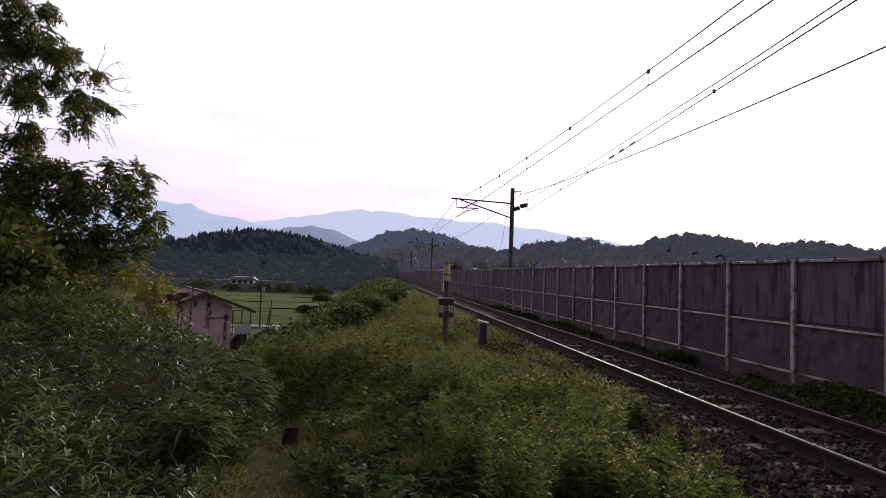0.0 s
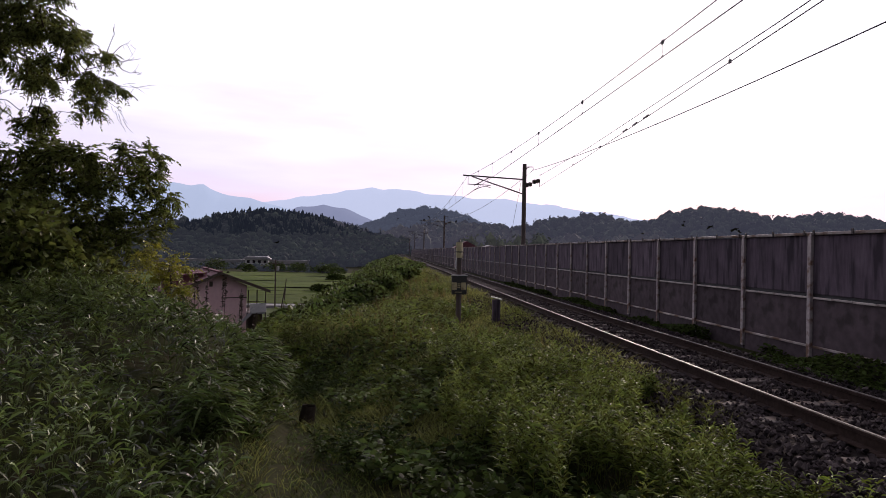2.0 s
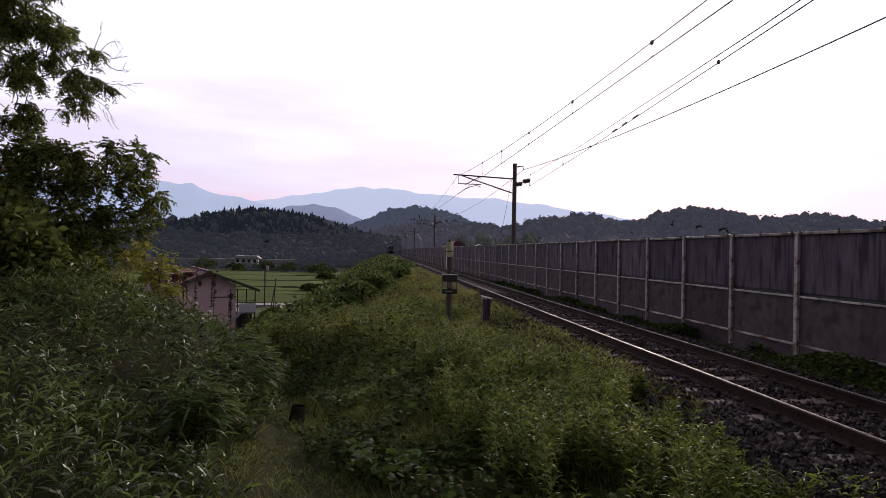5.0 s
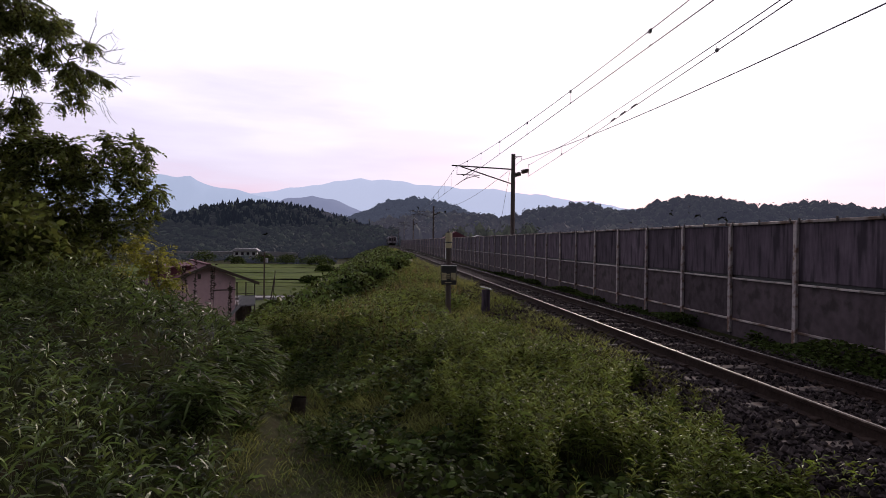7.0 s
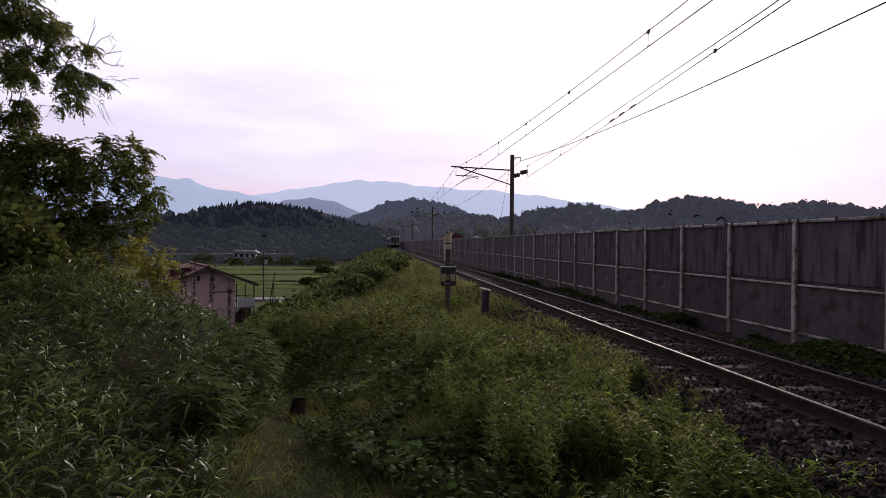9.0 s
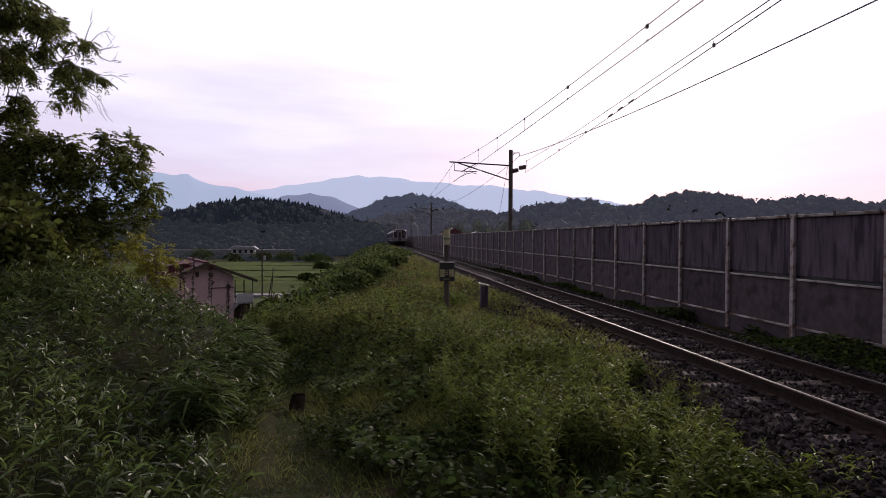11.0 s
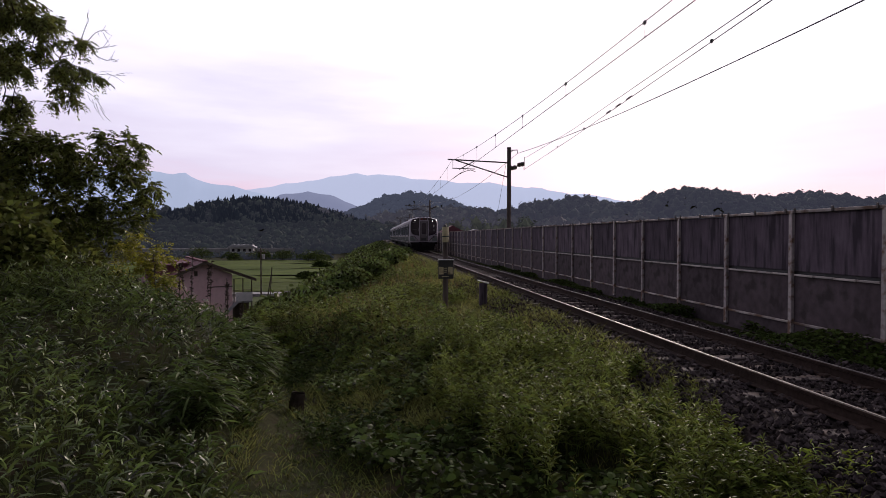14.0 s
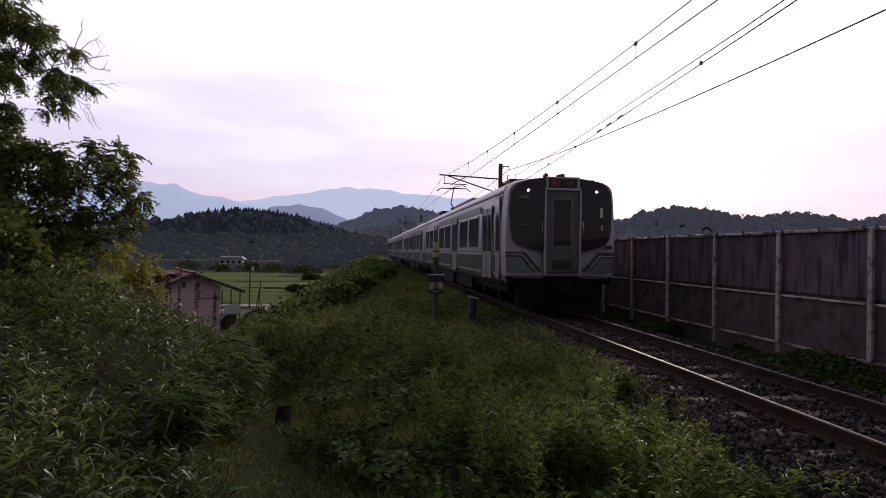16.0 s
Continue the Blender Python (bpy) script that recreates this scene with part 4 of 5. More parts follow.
for i, (x, y, w, hgt) in enumerate(((24, 190, 7, 5.5), (34, 205, 9, 4.6), (46, 214, 8, 4.2))):
    f = thing("lineside_house", "small pale house behind the far barrier", "house", "far houses", at=(x, y, -0.6))
    part("wall", box(-w / 2, w / 2, -3, 3, 0, hgt * 0.66, 0.03), "pink" if i == 0 else "cream", f)
    part("roof", prism([(-w / 2 - 0.5, hgt * 0.62), (0, hgt), (w / 2 + 0.5, hgt * 0.62)], -3.4, 3.4), "grey_paint" if i else "tile", f)
    part("window", box(-1.2, 0.4, -3.05, -3.0, 1.2, 2.3), "glass", f)


def field_pole(x, y, top, lean=0.0, r=0.11):
    z = float(ground(x, y))
    p = thing("utility_pole", "dark wooden utility pole beside the valley road", "utility pole", "valley poles", at=(x, y, z))
    part("shaft", rod([(0, 0, -0.3), (lean, 0, top - z)], r, 8, taper=0.75), "timber", p)
    if r > 0.1:
        part("crossarm", box(lean - 0.7, lean + 0.7, -0.05, 0.05, top - z - 0.6, top - z - 0.48), "timber", p)
        part("transformer", rod([(lean + 0.3, 0.1, top - z - 1.5), (lean + 0.3, 0.1, top - z - 0.9)], 0.2, 8), "grey_paint", p)
    return p


field_pole(-15.9, 85.5, -0.1)
field_pole(-11.3, 62.0, -2.4, 0.75, 0.07)
field_pole(-10.9, 62.6, -1.6, 0.35, 0.06)


# ---- the train: four stainless cars ----
HALF = 1.46
SIDE = [(-1.36, 0.80), (-1.43, 0.95), (-1.46, 1.45), (-1.45, 2.4), (-1.40, 3.00), (-1.375, 3.11), (-1.32, 3.20), (-1.23, 3.265), (-1.10, 3.315), (-0.85, 3.365), (-0.5, 3.41), (0, 3.43)]
SECTION = SIDE + [(-x, z) for x, z in SIDE[-2::-1]]


def nose(bm, y, depth):
    """Rounds the end at y by pulling the rim back."""
    for v in bm.verts:
        if abs(v.co.y - y) < 1e-4:
            v.co.y += depth * (v.co.x / HALF) ** 4
    return bm


def window_frames(car, y0, y1, z0, z1, side):
    x = side * 1.452
    w = part("window", box(min(x, x + side * 0.012), max(x, x + side * 0.012), y0, y1, z0, z1, 0.004), "glass", car, "dark side window")
    part("window_frame", box(x - 0.01, x + 0.022, y0 - 0.03, y0, z0 - 0.03, z1 + 0.03), "rubber", w)
    part("window_frame", box(x - 0.01, x + 0.022, y1, y1 + 0.03, z0 - 0.03, z1 + 0.03), "rubber", w)
    part("window_sill", box(x - 0.01, x + 0.024, y0 - 0.03, y1 + 0.03, z0 - 0.06, z0 - 0.03), "steel", w, "bright sill")


def train_door(car, y0, y1, side):
    x = side * 1.449
    xa, xb = min(x, x + side * 0.018), max(x, x + side * 0.018)
    d = part("door", box(xa, xb, y0, y1, 0.86, 2.72, 0.006), "door_grey", car, "sliding passenger door")
    m = (y0 + y1) / 2
    for a, b in ((y0 + 0.10, m - 0.07), (m + 0.07, y1 - 0.10)):
        part("door_window", box(xa - 0.006, xb + 0.006, a, b, 1.55, 2.55, 0.003), "glass", d)
    part("door_gap", box(xa - 0.005, xb + 0.005, m - 0.012, m + 0.012, 0.86, 2.72), "rubber", d)
    for yy in (y0 - 0.035, y1):
        part("door_seal", box(xa - 0.012, xb + 0.012, yy, yy + 0.035, 0.84, 2.76), "rubber", d)
    part("door_step", box(xa - 0.03, xb + 0.03, y0, y1, 0.83, 0.86), "strip", d, "pale step edge")


def bogie(car, y):
    b = part("bogie", box(-0.98, 0.98, y - 1.35, y + 1.35, 0.42, 0.62, 0.05), "under", car, "black bogie frame")
    for dy in (-1.05, 1.05):
        for x in (-0.565, 0.565):
            part("wheel", rod([(x - 0.065, y + dy, 0.43), (x + 0.065, y + dy, 0.43)], 0.425, 20), "under", b)
        for x in (-1.03, 1.03):
            part("axle_box", box(x - 0.09, x + 0.09, y + dy - 0.16, y + dy + 0.16, 0.30, 0.56, 0.03), "under", b)


def car_body(front, panto, tail):
    car = thing("train_car", "stainless-steel commuter train car with a green and red band" if not front else "leading stainless commuter train car with dark glazed cab front", "train", "train cars", at=(TRACK_X, 300, 0))
    y0, y1 = (0.35 if front else 0.1), 19.95
    shell = prism(SECTION + [(1.30, 0.72), (-1.30, 0.72)], y0, y1)
    if front:
        nose(shell, y0, 0.16)
    part("body", shell, "steel", car, "ribbed stainless body")
    doors = (1.42, 7.62, 13.82)
    for side in (-1, 1):
        for d in doors:
            train_door(car, d, d + 1.3, side)
        for a in (3.45, 5.45, 9.55, 11.55, 15.75, 17.7):
            window_frames(car, a, a + 1.62, 1.66, 2.56, side)
        if front:
            x = side * 1.45
            cd = part("cab_door", box(min(x, x + side * 0.016), max(x, x + side * 0.016), 0.52, 1.02, 0.86, 2.98, 0.006), "door_grey", car, "narrow cab door")
            part("door_window", box(min(x, x + side * 0.024), max(x, x + side * 0.024), 0.58, 0.96, 1.55, 2.9, 0.003), "glass", cd)
            part("handrail", rod([(side * 1.50, 1.08, 1.0), (side * 1.50, 1.08, 2.3)], 0.014, 6), "steel", cd)
        xs = side * 1.457
        cuts = [0.9 if front else 0.1] + [v for d in doors for v in (d - 0.05, d + 1.35)] + [19.95]
        for a, b in zip(cuts[::2], cuts[1::2]):
            part("green_reflection_band", box(xs - 0.006, xs + 0.006, a, b, 1.0, 1.44), "green", car)
            part("amber_line", box(xs - 0.008, xs + 0.008, a, b, 1.445, 1.475), "amber", car)
            part("red_line", box(xs - 0.008, xs + 0.008, a, b, 1.505, 1.545), "red", car)
            part("rib", box(xs - 0.012, xs + 0.012, a, b, 0.93, 0.955), "steel", car)
        part("gutter", box(side * 1.405 - 0.03, side * 1.405 + 0.03, y0 + 0.15, y1, 3.015, 3.075, 0.012), "white", car, "pale roof gutter")
        part("header_band", box(side * 1.437 - 0.012, side * 1.437 + 0.012, 3.2, 13.6, 2.66, 2.86), "door_grey", car)
        part("skirt_box", box(side * 1.12 - 0.2, side * 1.12 + 0.2, 5.2, 8.6, 0.32, 0.72, 0.03), "under", car, "black underfloor box")
        part("skirt_box", box(side * 1.12 - 0.2, side * 1.12 + 0.2, 9.4, 12.9, 0.28, 0.72, 0.03), "under", car, "black underfloor box")
        part("sill", box(side * 1.36 - 0.02, side * 1.36 + 0.02, y0 + 0.2, y1, 0.72, 0.80), "under", car)
    part("underframe", box(-1.2, 1.2, 0.6, 19.6, 0.5, 0.72), "under", car)
    bogie(car, 3.1)
    bogie(car, 16.9)
    part("roof_unit", box(-0.95, 0.95, 7.6, 11.8, 3.38, 3.54, 0.06), "roof", car, "roof air-conditioning unit")
    part("roof_skin", prism([(-1.22, 3.262), (-1.0, 3.352), (-0.5, 3.422), (0, 3.442), (0.5, 3.422), (1.0, 3.352), (1.22, 3.262)], 0.9, 19.9), "roof", car, "grey painted roof")
    part("roof_cable", box(-0.62, -0.5, 1.2, 19.0, 3.42, 3.49), "roof", car)
    if panto:
        p = part("pantograph", box(-0.75, 0.75, 18.1, 19.7, 3.66, 3.72), "dark_steel", car, "raised single-arm pantograph")
        for x in (-0.6, 0.6):
            for y in (18.2, 19.6):
                part("pantograph_insulator", rod([(x, y, 3.40), (x, y, 3.68)], 0.06, 8), "insulator", p)
        part("lower_arm", rod([(0, 18.2, 3.72), (0, 19.8, 4.3)], 0.045, 6), "dark_steel", p)
        part("upper_arm", rod([(0, 19.8, 4.3), (0, 18.8, 5.03)], 0.03, 6), "dark_steel", p)
        part("collector", rod([(-0.95, 18.8, 4.88), (-0.72, 18.8, 5.04), (0.72, 18.8, 5.04), (0.95, 18.8, 4.88)], 0.03, 6), "dark_steel", p)
        part("arrester", box(-0.35, 0.35, 16.8, 17.5, 3.42, 3.85, 0.04), "dark_steel", car)
    if not tail:
        part("gangway", box(-0.62, 0.62, 19.9, 20.28, 0.9, 3.05, 0.03), "rubber", car, "black gangway bellows")
    if front:
        cab_front(car)
    return car


def face(outline, y, thick=0.02):
    """A plate in the front, bent with the rounded nose."""
    bm = prism(outline, y - thick, y)
    for x in (-1.3, -1.22, -1.12, -1.0, -0.85, -0.65, 0.65, 0.85, 1.0, 1.12, 1.22, 1.3):
        bmesh.ops.bisect_plane(bm, geom=bm.verts[:] + bm.edges[:] + bm.faces[:], plane_co=(x, 0, 0), plane_no=(1, 0, 0))
    for v in bm.verts:
        v.co.y += 0.16 * (v.co.x / HALF) ** 4
    return bm


def cab_front(car):
    mask = prism([(x, max(z, 0.94)) for x, z in SECTION[1:-1]], 0.0, 0.36)
    for v in mask.verts:
        if v.co.y < 0.1:
            v.co.x *= 0.955
            v.co.z = 0.8 + (v.co.z - 0.8) * 0.985
            v.co.y += 0.16 * (v.co.x / HALF) ** 4
    bmesh.ops.subdivide_edges(mask, edges=[e for e in mask.edges], cuts=1)
    part("cab_mask", mask, "mask", car, "silver painted cab front")
    for s in (-1, 1):
        pane = [(s * 0.44, 3.36), (s * 0.86, 3.31), (s * 1.14, 3.20), (s * 1.27, 3.02), (s * 1.31, 2.70), (s * 1.29, 2.1), (s * 1.24, 1.86), (s * 1.10, 1.72), (s * 0.75, 1.61), (s * 0.44, 1.55)]
        g = part("cab_window", face(pane, -0.004), "glass", car, "large dark cab window")
        part("headlamp", rod([(s * 0.87, 0.012, 3.05), (s * 0.87, -0.03, 3.05)], 0.027, 12), "lamp", g, "lit white headlamp")
        part("belt_red", face([(s * 1.40, 1.50), (s * 0.98, 1.50), (s * 0.60, 1.06), (s * 0.52, 1.06), (s * 0.94, 1.54), (s * 1.40, 1.54)], -0.002, 0.01), "red", car, "dark red band")
        part("belt_dark", face([(s * 1.40, 1.42), (s * 1.02, 1.42), (s * 0.70, 1.06), (s * 0.62, 1.06), (s * 0.99, 1.49), (s * 1.40, 1.49)], -0.002, 0.01), "rubber", car)
        part("belt_line", face([(s * 1.40, 1.45), (s * 1.00, 1.45), (s * 0.66, 1.06), (s * 0.645, 1.06), (s * 0.985, 1.466), (s * 1.40, 1.466)], -0.014, 0.004), "white", car)
        part("green_corner", face([(s * 1.38, 1.05), (s * 1.38, 1.40), (s * 1.04, 1.40), (s * 0.80, 1.10), (s * 0.84, 1.05)], -0.002, 0.01), "green_dull", car)
        part("lower_line", face([(s * 1.25, 0.90), (s * 0.48, 0.90), (s * 0.48, 0.935), (s * 1.25, 0.925)], -0.002, 0.012), "door_grey", car, "pale lower line")
        part("handrail", rod([(s * 0.52, -0.03, 2.0), (s * 0.52, -0.05, 2.15), (s * 0.52, -0.03, 2.3)], 0.014, 6), "steel", car)
    part("wiper", rod([(-1.14, 0.03, 2.12), (-1.10, 0.02, 2.2), (-0.74, -0.03, 2.2)], 0.008, 5), "door_grey", car)
    part("cab_blind", face([(-1.1, 2.86), (-0.86, 2.86), (-0.86, 2.92), (-1.1, 2.92)], -0.026, 0.004), "door_grey", car)
    part("cab_notice", face([(0.98, 2.42), (1.05, 2.42), (1.05, 2.66), (0.98, 2.66)], -0.026, 0.004), "white", car, "white notice in the cab")
    part("cab_notice", face([(1.0, 2.1), (1.05, 2.1), (1.05, 2.24), (1.0, 2.24)], -0.026, 0.004), "grey_paint", car)
    part("maker_mark", face([(1.10, 1.64), (1.34, 1.64), (1.34, 1.72), (1.10, 1.72)], -0.022, 0.004), "sign_black", car)
    d = part("end_door", box(-0.42, 0.42, -0.045, 0.03, 1.04, 3.02, 0.015), "door_dark", car, "grey gangway end door")
    part("door_window", box(-0.235, 0.205, -0.054, -0.044, 1.70, 2.84, 0.004), "glass", d)
    part("door_window_frame", box(-0.27, 0.24, -0.050, -0.046, 1.66, 2.88, 0.002), "door_grey", d)
    part("door_frame", box(-0.47, -0.42, -0.07, 0.02, 1.0, 3.10, 0.01), "mask", d)
    part("door_frame", box(0.42, 0.47, -0.07, 0.02, 1.0, 3.10, 0.01), "mask", d)
    part("door_frame", box(-0.47, 0.47, -0.07, 0.02, 3.06, 3.12, 0.01), "mask", d)
    part("door_handle", rod([(0.27, -0.07, 1.58), (0.27, -0.07, 1.70)], 0.016, 6), "steel", d, "bright handle")
    part("lower_plate", box(-0.26, 0.24, -0.052, -0.046, 1.10, 1.34), "sign_black", d)
    sg = part("destination_sign", box(-0.36, 0.36, -0.05, 0.03, 3.13, 3.36, 0.01), "sign_black", car, "black destination display with red lettering")
    for x0, x1 in ((-0.30, -0.17), (-0.15, -0.10), (0.08, 0.11), (0.13, 0.15), (0.18, 0.24)):
        part("lit_bar", box(x0, x1, -0.056, -0.051, 3.20, 3.30), "led", sg)
    part("sign_surround", box(-0.43, 0.43, -0.03, 0.03, 3.10, 3.40, 0.01), "mask", car)
    part("horn", rod([(-0.35, 0.4, 3.45), (-0.35, 0.25, 3.47)], 0.05, 8), "dark_steel", car)
    part("horn", rod([(0.0, 0.45, 3.46), (0.12, 0.3, 3.48)], 0.05, 8), "dark_steel", car)
    part("roof_vent", box(-1.15, -0.75, 0.8, 1.4, 3.28, 3.42, 0.02), "dark_steel", car)
    part("roof_vent", box(0.85, 1.05, 0.6, 1.0, 3.28, 3.42, 0.02), "dark_steel", car)
    part("aerial", rod([(-1.0, 1.7, 3.3), (-1.0, 1.7, 3.62), (-0.9, 1.7, 3.64)], 0.012, 5), "dark_steel", car)
    part("coupler", rod([(0, 0.5, 0.66), (0, -0.28, 0.66)], 0.10, 10), "under", car)
    part("coupler_head", box(-0.18, 0.18, -0.42, -0.2, 0.52, 0.82, 0.04), "under", car)
    part("valance", prism([(-1.34, 0.93), (1.34, 0.93), (1.30, 0.74), (-1.30, 0.74)], 0.10, 0.36), "under", car, "dark lower valance")
    part("plough", prism([(-1.12, 0.80), (1.12, 0.80), (1.02, 0.14), (-1.02, 0.14)], 0.12, 0.30), "under", car, "black snow plough")
    part("hose", rod([(0.35, -0.02, 0.72), (0.42, -0.12, 0.4), (0.3, -0.1, 0.3)], 0.02, 6), "under", car)


CARS = [car_body(True, True, False), car_body(False, False, False), car_body(False, True, False), car_body(False, False, True)]


# ---- plants ----
def on_ground(x, y, up=0.0):
    bed_z = np.interp(x, [2.74, 2.75, 3.45, 4.0], [-9, -0.50, -0.205, -0.205])
    return np.stack([x, y, np.maximum(ground(x, y), bed_z) + up], -1)


def ways(n, lift):
    a = rs.uniform(0, math.tau, n)
    return unit(np.stack([np.cos(a), np.sin(a), np.broadcast_to(lift, (n,))], -1))


def clumpy(x, y, f=0.9, seed=0.0):
    return 0.5 + 0.25 * (np.sin(f * x * 1.9 + seed) * np.sin(f * y * 1.3 + 2 * seed) + np.sin(f * (x + y) * 0.8 + 1.7 * seed + 1))


def stalks(x, y, height, per, leaf_len, leaf_w, lift, droop, seg, low=0.25, stem_w=0.006, lean=0.18, flat=1.3):
    """Leafy stems: a thin stem and leaves all the way up it."""
    n = len(x)
    root = on_ground(x, y, -0.02)
    tilt = unit(np.stack([rs.normal(0, lean, n), rs.normal(0, lean, n), np.ones(n)], -1))
    stems = blade_mesh(root, tilt, height, stem_w, 0.05, 2, False)
    k = np.repeat(np.arange(n), per)
    f = rs.uniform(low, 1.0, len(k))
    P = root[k] + tilt[k] * (height[k] * f)[:, None]
    L = rs.uniform(*leaf_len, len(k)) * (1.15 - 0.45 * f)
    leaves = blade_mesh(P, ways(len(k), rs.uniform(lift[0], lift[1], len(k)) + 0.5 * f), L, L * leaf_w, droop, seg, True, flat)
    return merge(stems, leaves)


# bamboo grass on the bank left of the lane: bare canes with a spray of long leaves at the head
n = 16500
x, y = rs.uniform(-13, 0.2, n), 0.9 + 20 * rs.uniform(0, 1, n) ** 1.35
ok = (x < path_x(y) - 0.38 + 0.40 * smooth(6, 9, y) - 0.25 * clumpy(x, y, 2.0)) & (x > -3.2 - 0.9 * y) & (np.hypot(x, y) > 1.7) & (clumpy(x, y, 3.4, 6.0) > 0.10)
x, y = x[ok], y[ok]
hgt = rs.uniform(0.30, 0.66, len(x)) * (0.30 + 1.1 * clumpy(x, y, 1.9, 2.0)) * np.clip((path_x(y) - x) / 0.9, 0.7, 1.0)
tagged(soup("bamboo_grass", *stalks(x, y, hgt, 7, (0.12, 0.27), 0.125, (0.0, 1.5), 0.42, 3, 0.45, 0.006, 0.26, 0.45), "bamboo"), "dense dwarf bamboo grass covering the lane's bank", "bamboo grass", kind="stuff")

# longer canes on the lane's edge, arching over it
n = 1000
y = 6.0 + 6.5 * rs.uniform(0, 1, n)
x = path_x(y) - 0.80 + 0.42 * smooth(7, 9.5, y) - 0.45 * rs.uniform(0, 1, n)
root = on_ground(x, y, -0.02)
tilt = unit(np.stack([rs.uniform(0.15, 0.75, n), rs.normal(0, 0.2, n), np.ones(n)], -1))
tall_by = rs.uniform(0.36, 0.66, n) * (0.6 + 0.6 * clumpy(x, y, 2.1, 0.4))
k = np.repeat(np.arange(n), 9)
f = rs.uniform(0.5, 1, len(k))
P = root[k] + tilt[k] * (tall_by[k] * f)[:, None]
L = rs.uniform(0.13, 0.27, len(k))
tagged(soup("bank_edge_canes", *merge(blade_mesh(root, tilt, tall_by, 0.007, 0.08, 2, False), blade_mesh(P, unit(ways(len(k), rs.uniform(-0.2, 1.0, len(k))) + np.array([0.35, 0, 0])), L, L * 0.10, 0.5, 3, True, 0.5)), "vine"), "bamboo grass canes arching over the lane's edge", "bamboo grass", kind="stuff")

# taller reeds along the head of the bank, before the trees
n = 2800
x, y = rs.uniform(-13, -4.6, n), rs.uniform(10.5, 14.2, n)
hgt = rs.uniform(0.5, 1.05, n) * np.clip((-3.9 - x) / 1.6, 0.4, 1) * (1 - 0.5 * smooth(-5.6, -6.8, x))
tagged(soup("bank_reeds", *stalks(x, y, hgt, 8, (0.18, 0.36), 0.085, (0.2, 1.4), 0.4, 2), "bamboo"), "taller reedy bamboo grass along the head of the bank", "bamboo grass", kind="stuff")

# tall leafy weeds on the railway side of the lane, in clumps with dark gaps
n = 5200
x, y = rs.uniform(-0.6, 3.6, n), 2.7 + 8.6 * rs.uniform(0, 1, n) ** 1.1
front = 0.55 + 0.5 * smooth(6.0, 3.4, y) + 0.35 * clumpy(x, y, 2.6, 1.0)
edge = np.interp(y, [2.6, 4.0, 5.5, 7.0, 9.0, 11.5], [2.65, 2.85, 3.0, 3.1, 3.0, 2.4]) + 0.35 * clumpy(x, y, 2.4, 3.0)
ok = (x > front) & (x < edge) & (clumpy(x, y, 2.1, 4.0) > 0.30) & (rs.rand(n) < 0.35 + 0.65 * smooth(3.6, 5.0, y + 1.5 * (x - 1.5)))
x, y = x[ok], y[ok]
edge = edge[ok]
hgt = rs.uniform(0.50, 0.90, len(x)) * (0.52 + 0.62 * clumpy(x, y, 2.3, 5.0)) * np.clip((edge - x) / 0.7, 0.55, 1.0) * (1 - 0.25 * smooth(8.5, 11.0, y)) * (1 - 0.40 * smooth(5.2, 3.2, y))
tagged(soup("tall_weeds", *stalks(x, y, hgt, 32, (0.085, 0.165), 0.13, (0.2, 1.3), 0.45, 2, 0.30, 0.007, 0.14, 0.5), "weed"), "bright green goldenrod-like weeds on the railway bank", "weeds", kind="stuff")

# shorter mixed weeds breaking up the grass of the bank farther on
n = 6400
x, y = rs.uniform(-4.2, 2.7, n), 10.0 + 28 * rs.uniform(0, 1, n) ** 1.2
ok = (x > path_x(y) + 0.9) & (clumpy(x, y, 0.9, 2.6) > 0.30 + 0.25 * smooth(0.2, 1.8, x))
x, y = x[ok], y[ok]
hgt = rs.uniform(0.22, 0.60, len(x)) * (0.4 + 0.95 * clumpy(x, y, 1.5, 5.5))
tagged(soup("slope_weeds", *stalks(x, y, hgt, 10, (0.12, 0.24), 0.18, (0.1, 1.2), 0.42, 2, 0.2, 0.006, 0.18, 0.5), "weed"), "mixed leafy weeds on the railway bank", "weeds", kind="stuff")

# russet-green grass clumps on the slope between the lane and the marker
n = 900
cx, cy = rs.uniform(-2.6, 1.6, n), rs.uniform(6.0, 13.0, n)
ok = (cx > path_x(cy) + 0.7) & (cx < 1.0 + 0.1 * (cy - 6))
cx, cy = cx[ok], cy[ok]
k = np.repeat(np.arange(len(cx)), 26)
x, y = cx[k] + rs.normal(0, 0.06, len(k)), cy[k] + rs.normal(0, 0.06, len(k))
tall_by = rs.uniform(0.6, 1.25, len(cx))[k]
tagged(soup("slope_grass_clumps", *blade_mesh(on_ground(x, y, -0.02), ways(len(k), rs.uniform(0.9, 3.0, len(k))), rs.uniform(0.25, 0.5, len(k)) * tall_by, 0.010, 0.5, 3, False, 0.8), "grass"), "arching grass clumps on the slope above the lane", "grass", kind="stuff")

# broad-leaved creepers low beside the lane, mounded over the near slope; dark leaf tone imitates shade
n = 15000
x, y = rs.uniform(-1.0, 3.2, n), 2.4 + 6.5 * rs.uniform(0, 1, n) ** 1.3
ok = (x > path_x(y) + 0.62 + 0.25 * clumpy(x, y, 3.0, 2.0)) & (x < 2.7) & (clumpy(x, y, 2.3, 9.0) > 0.36 + 0.12 * smooth(4.5, 6.5, y))
x, y = x[ok], y[ok]
P = on_ground(x, y) + np.stack([0 * x, 0 * x, rs.uniform(0.1, 1, len(x)) ** 0.6 * 0.50 * np.clip(clumpy(x, y, 2.8, 1.4), 0.12, 1)], -1)
L = rs.uniform(0.05, 0.10, len(x))
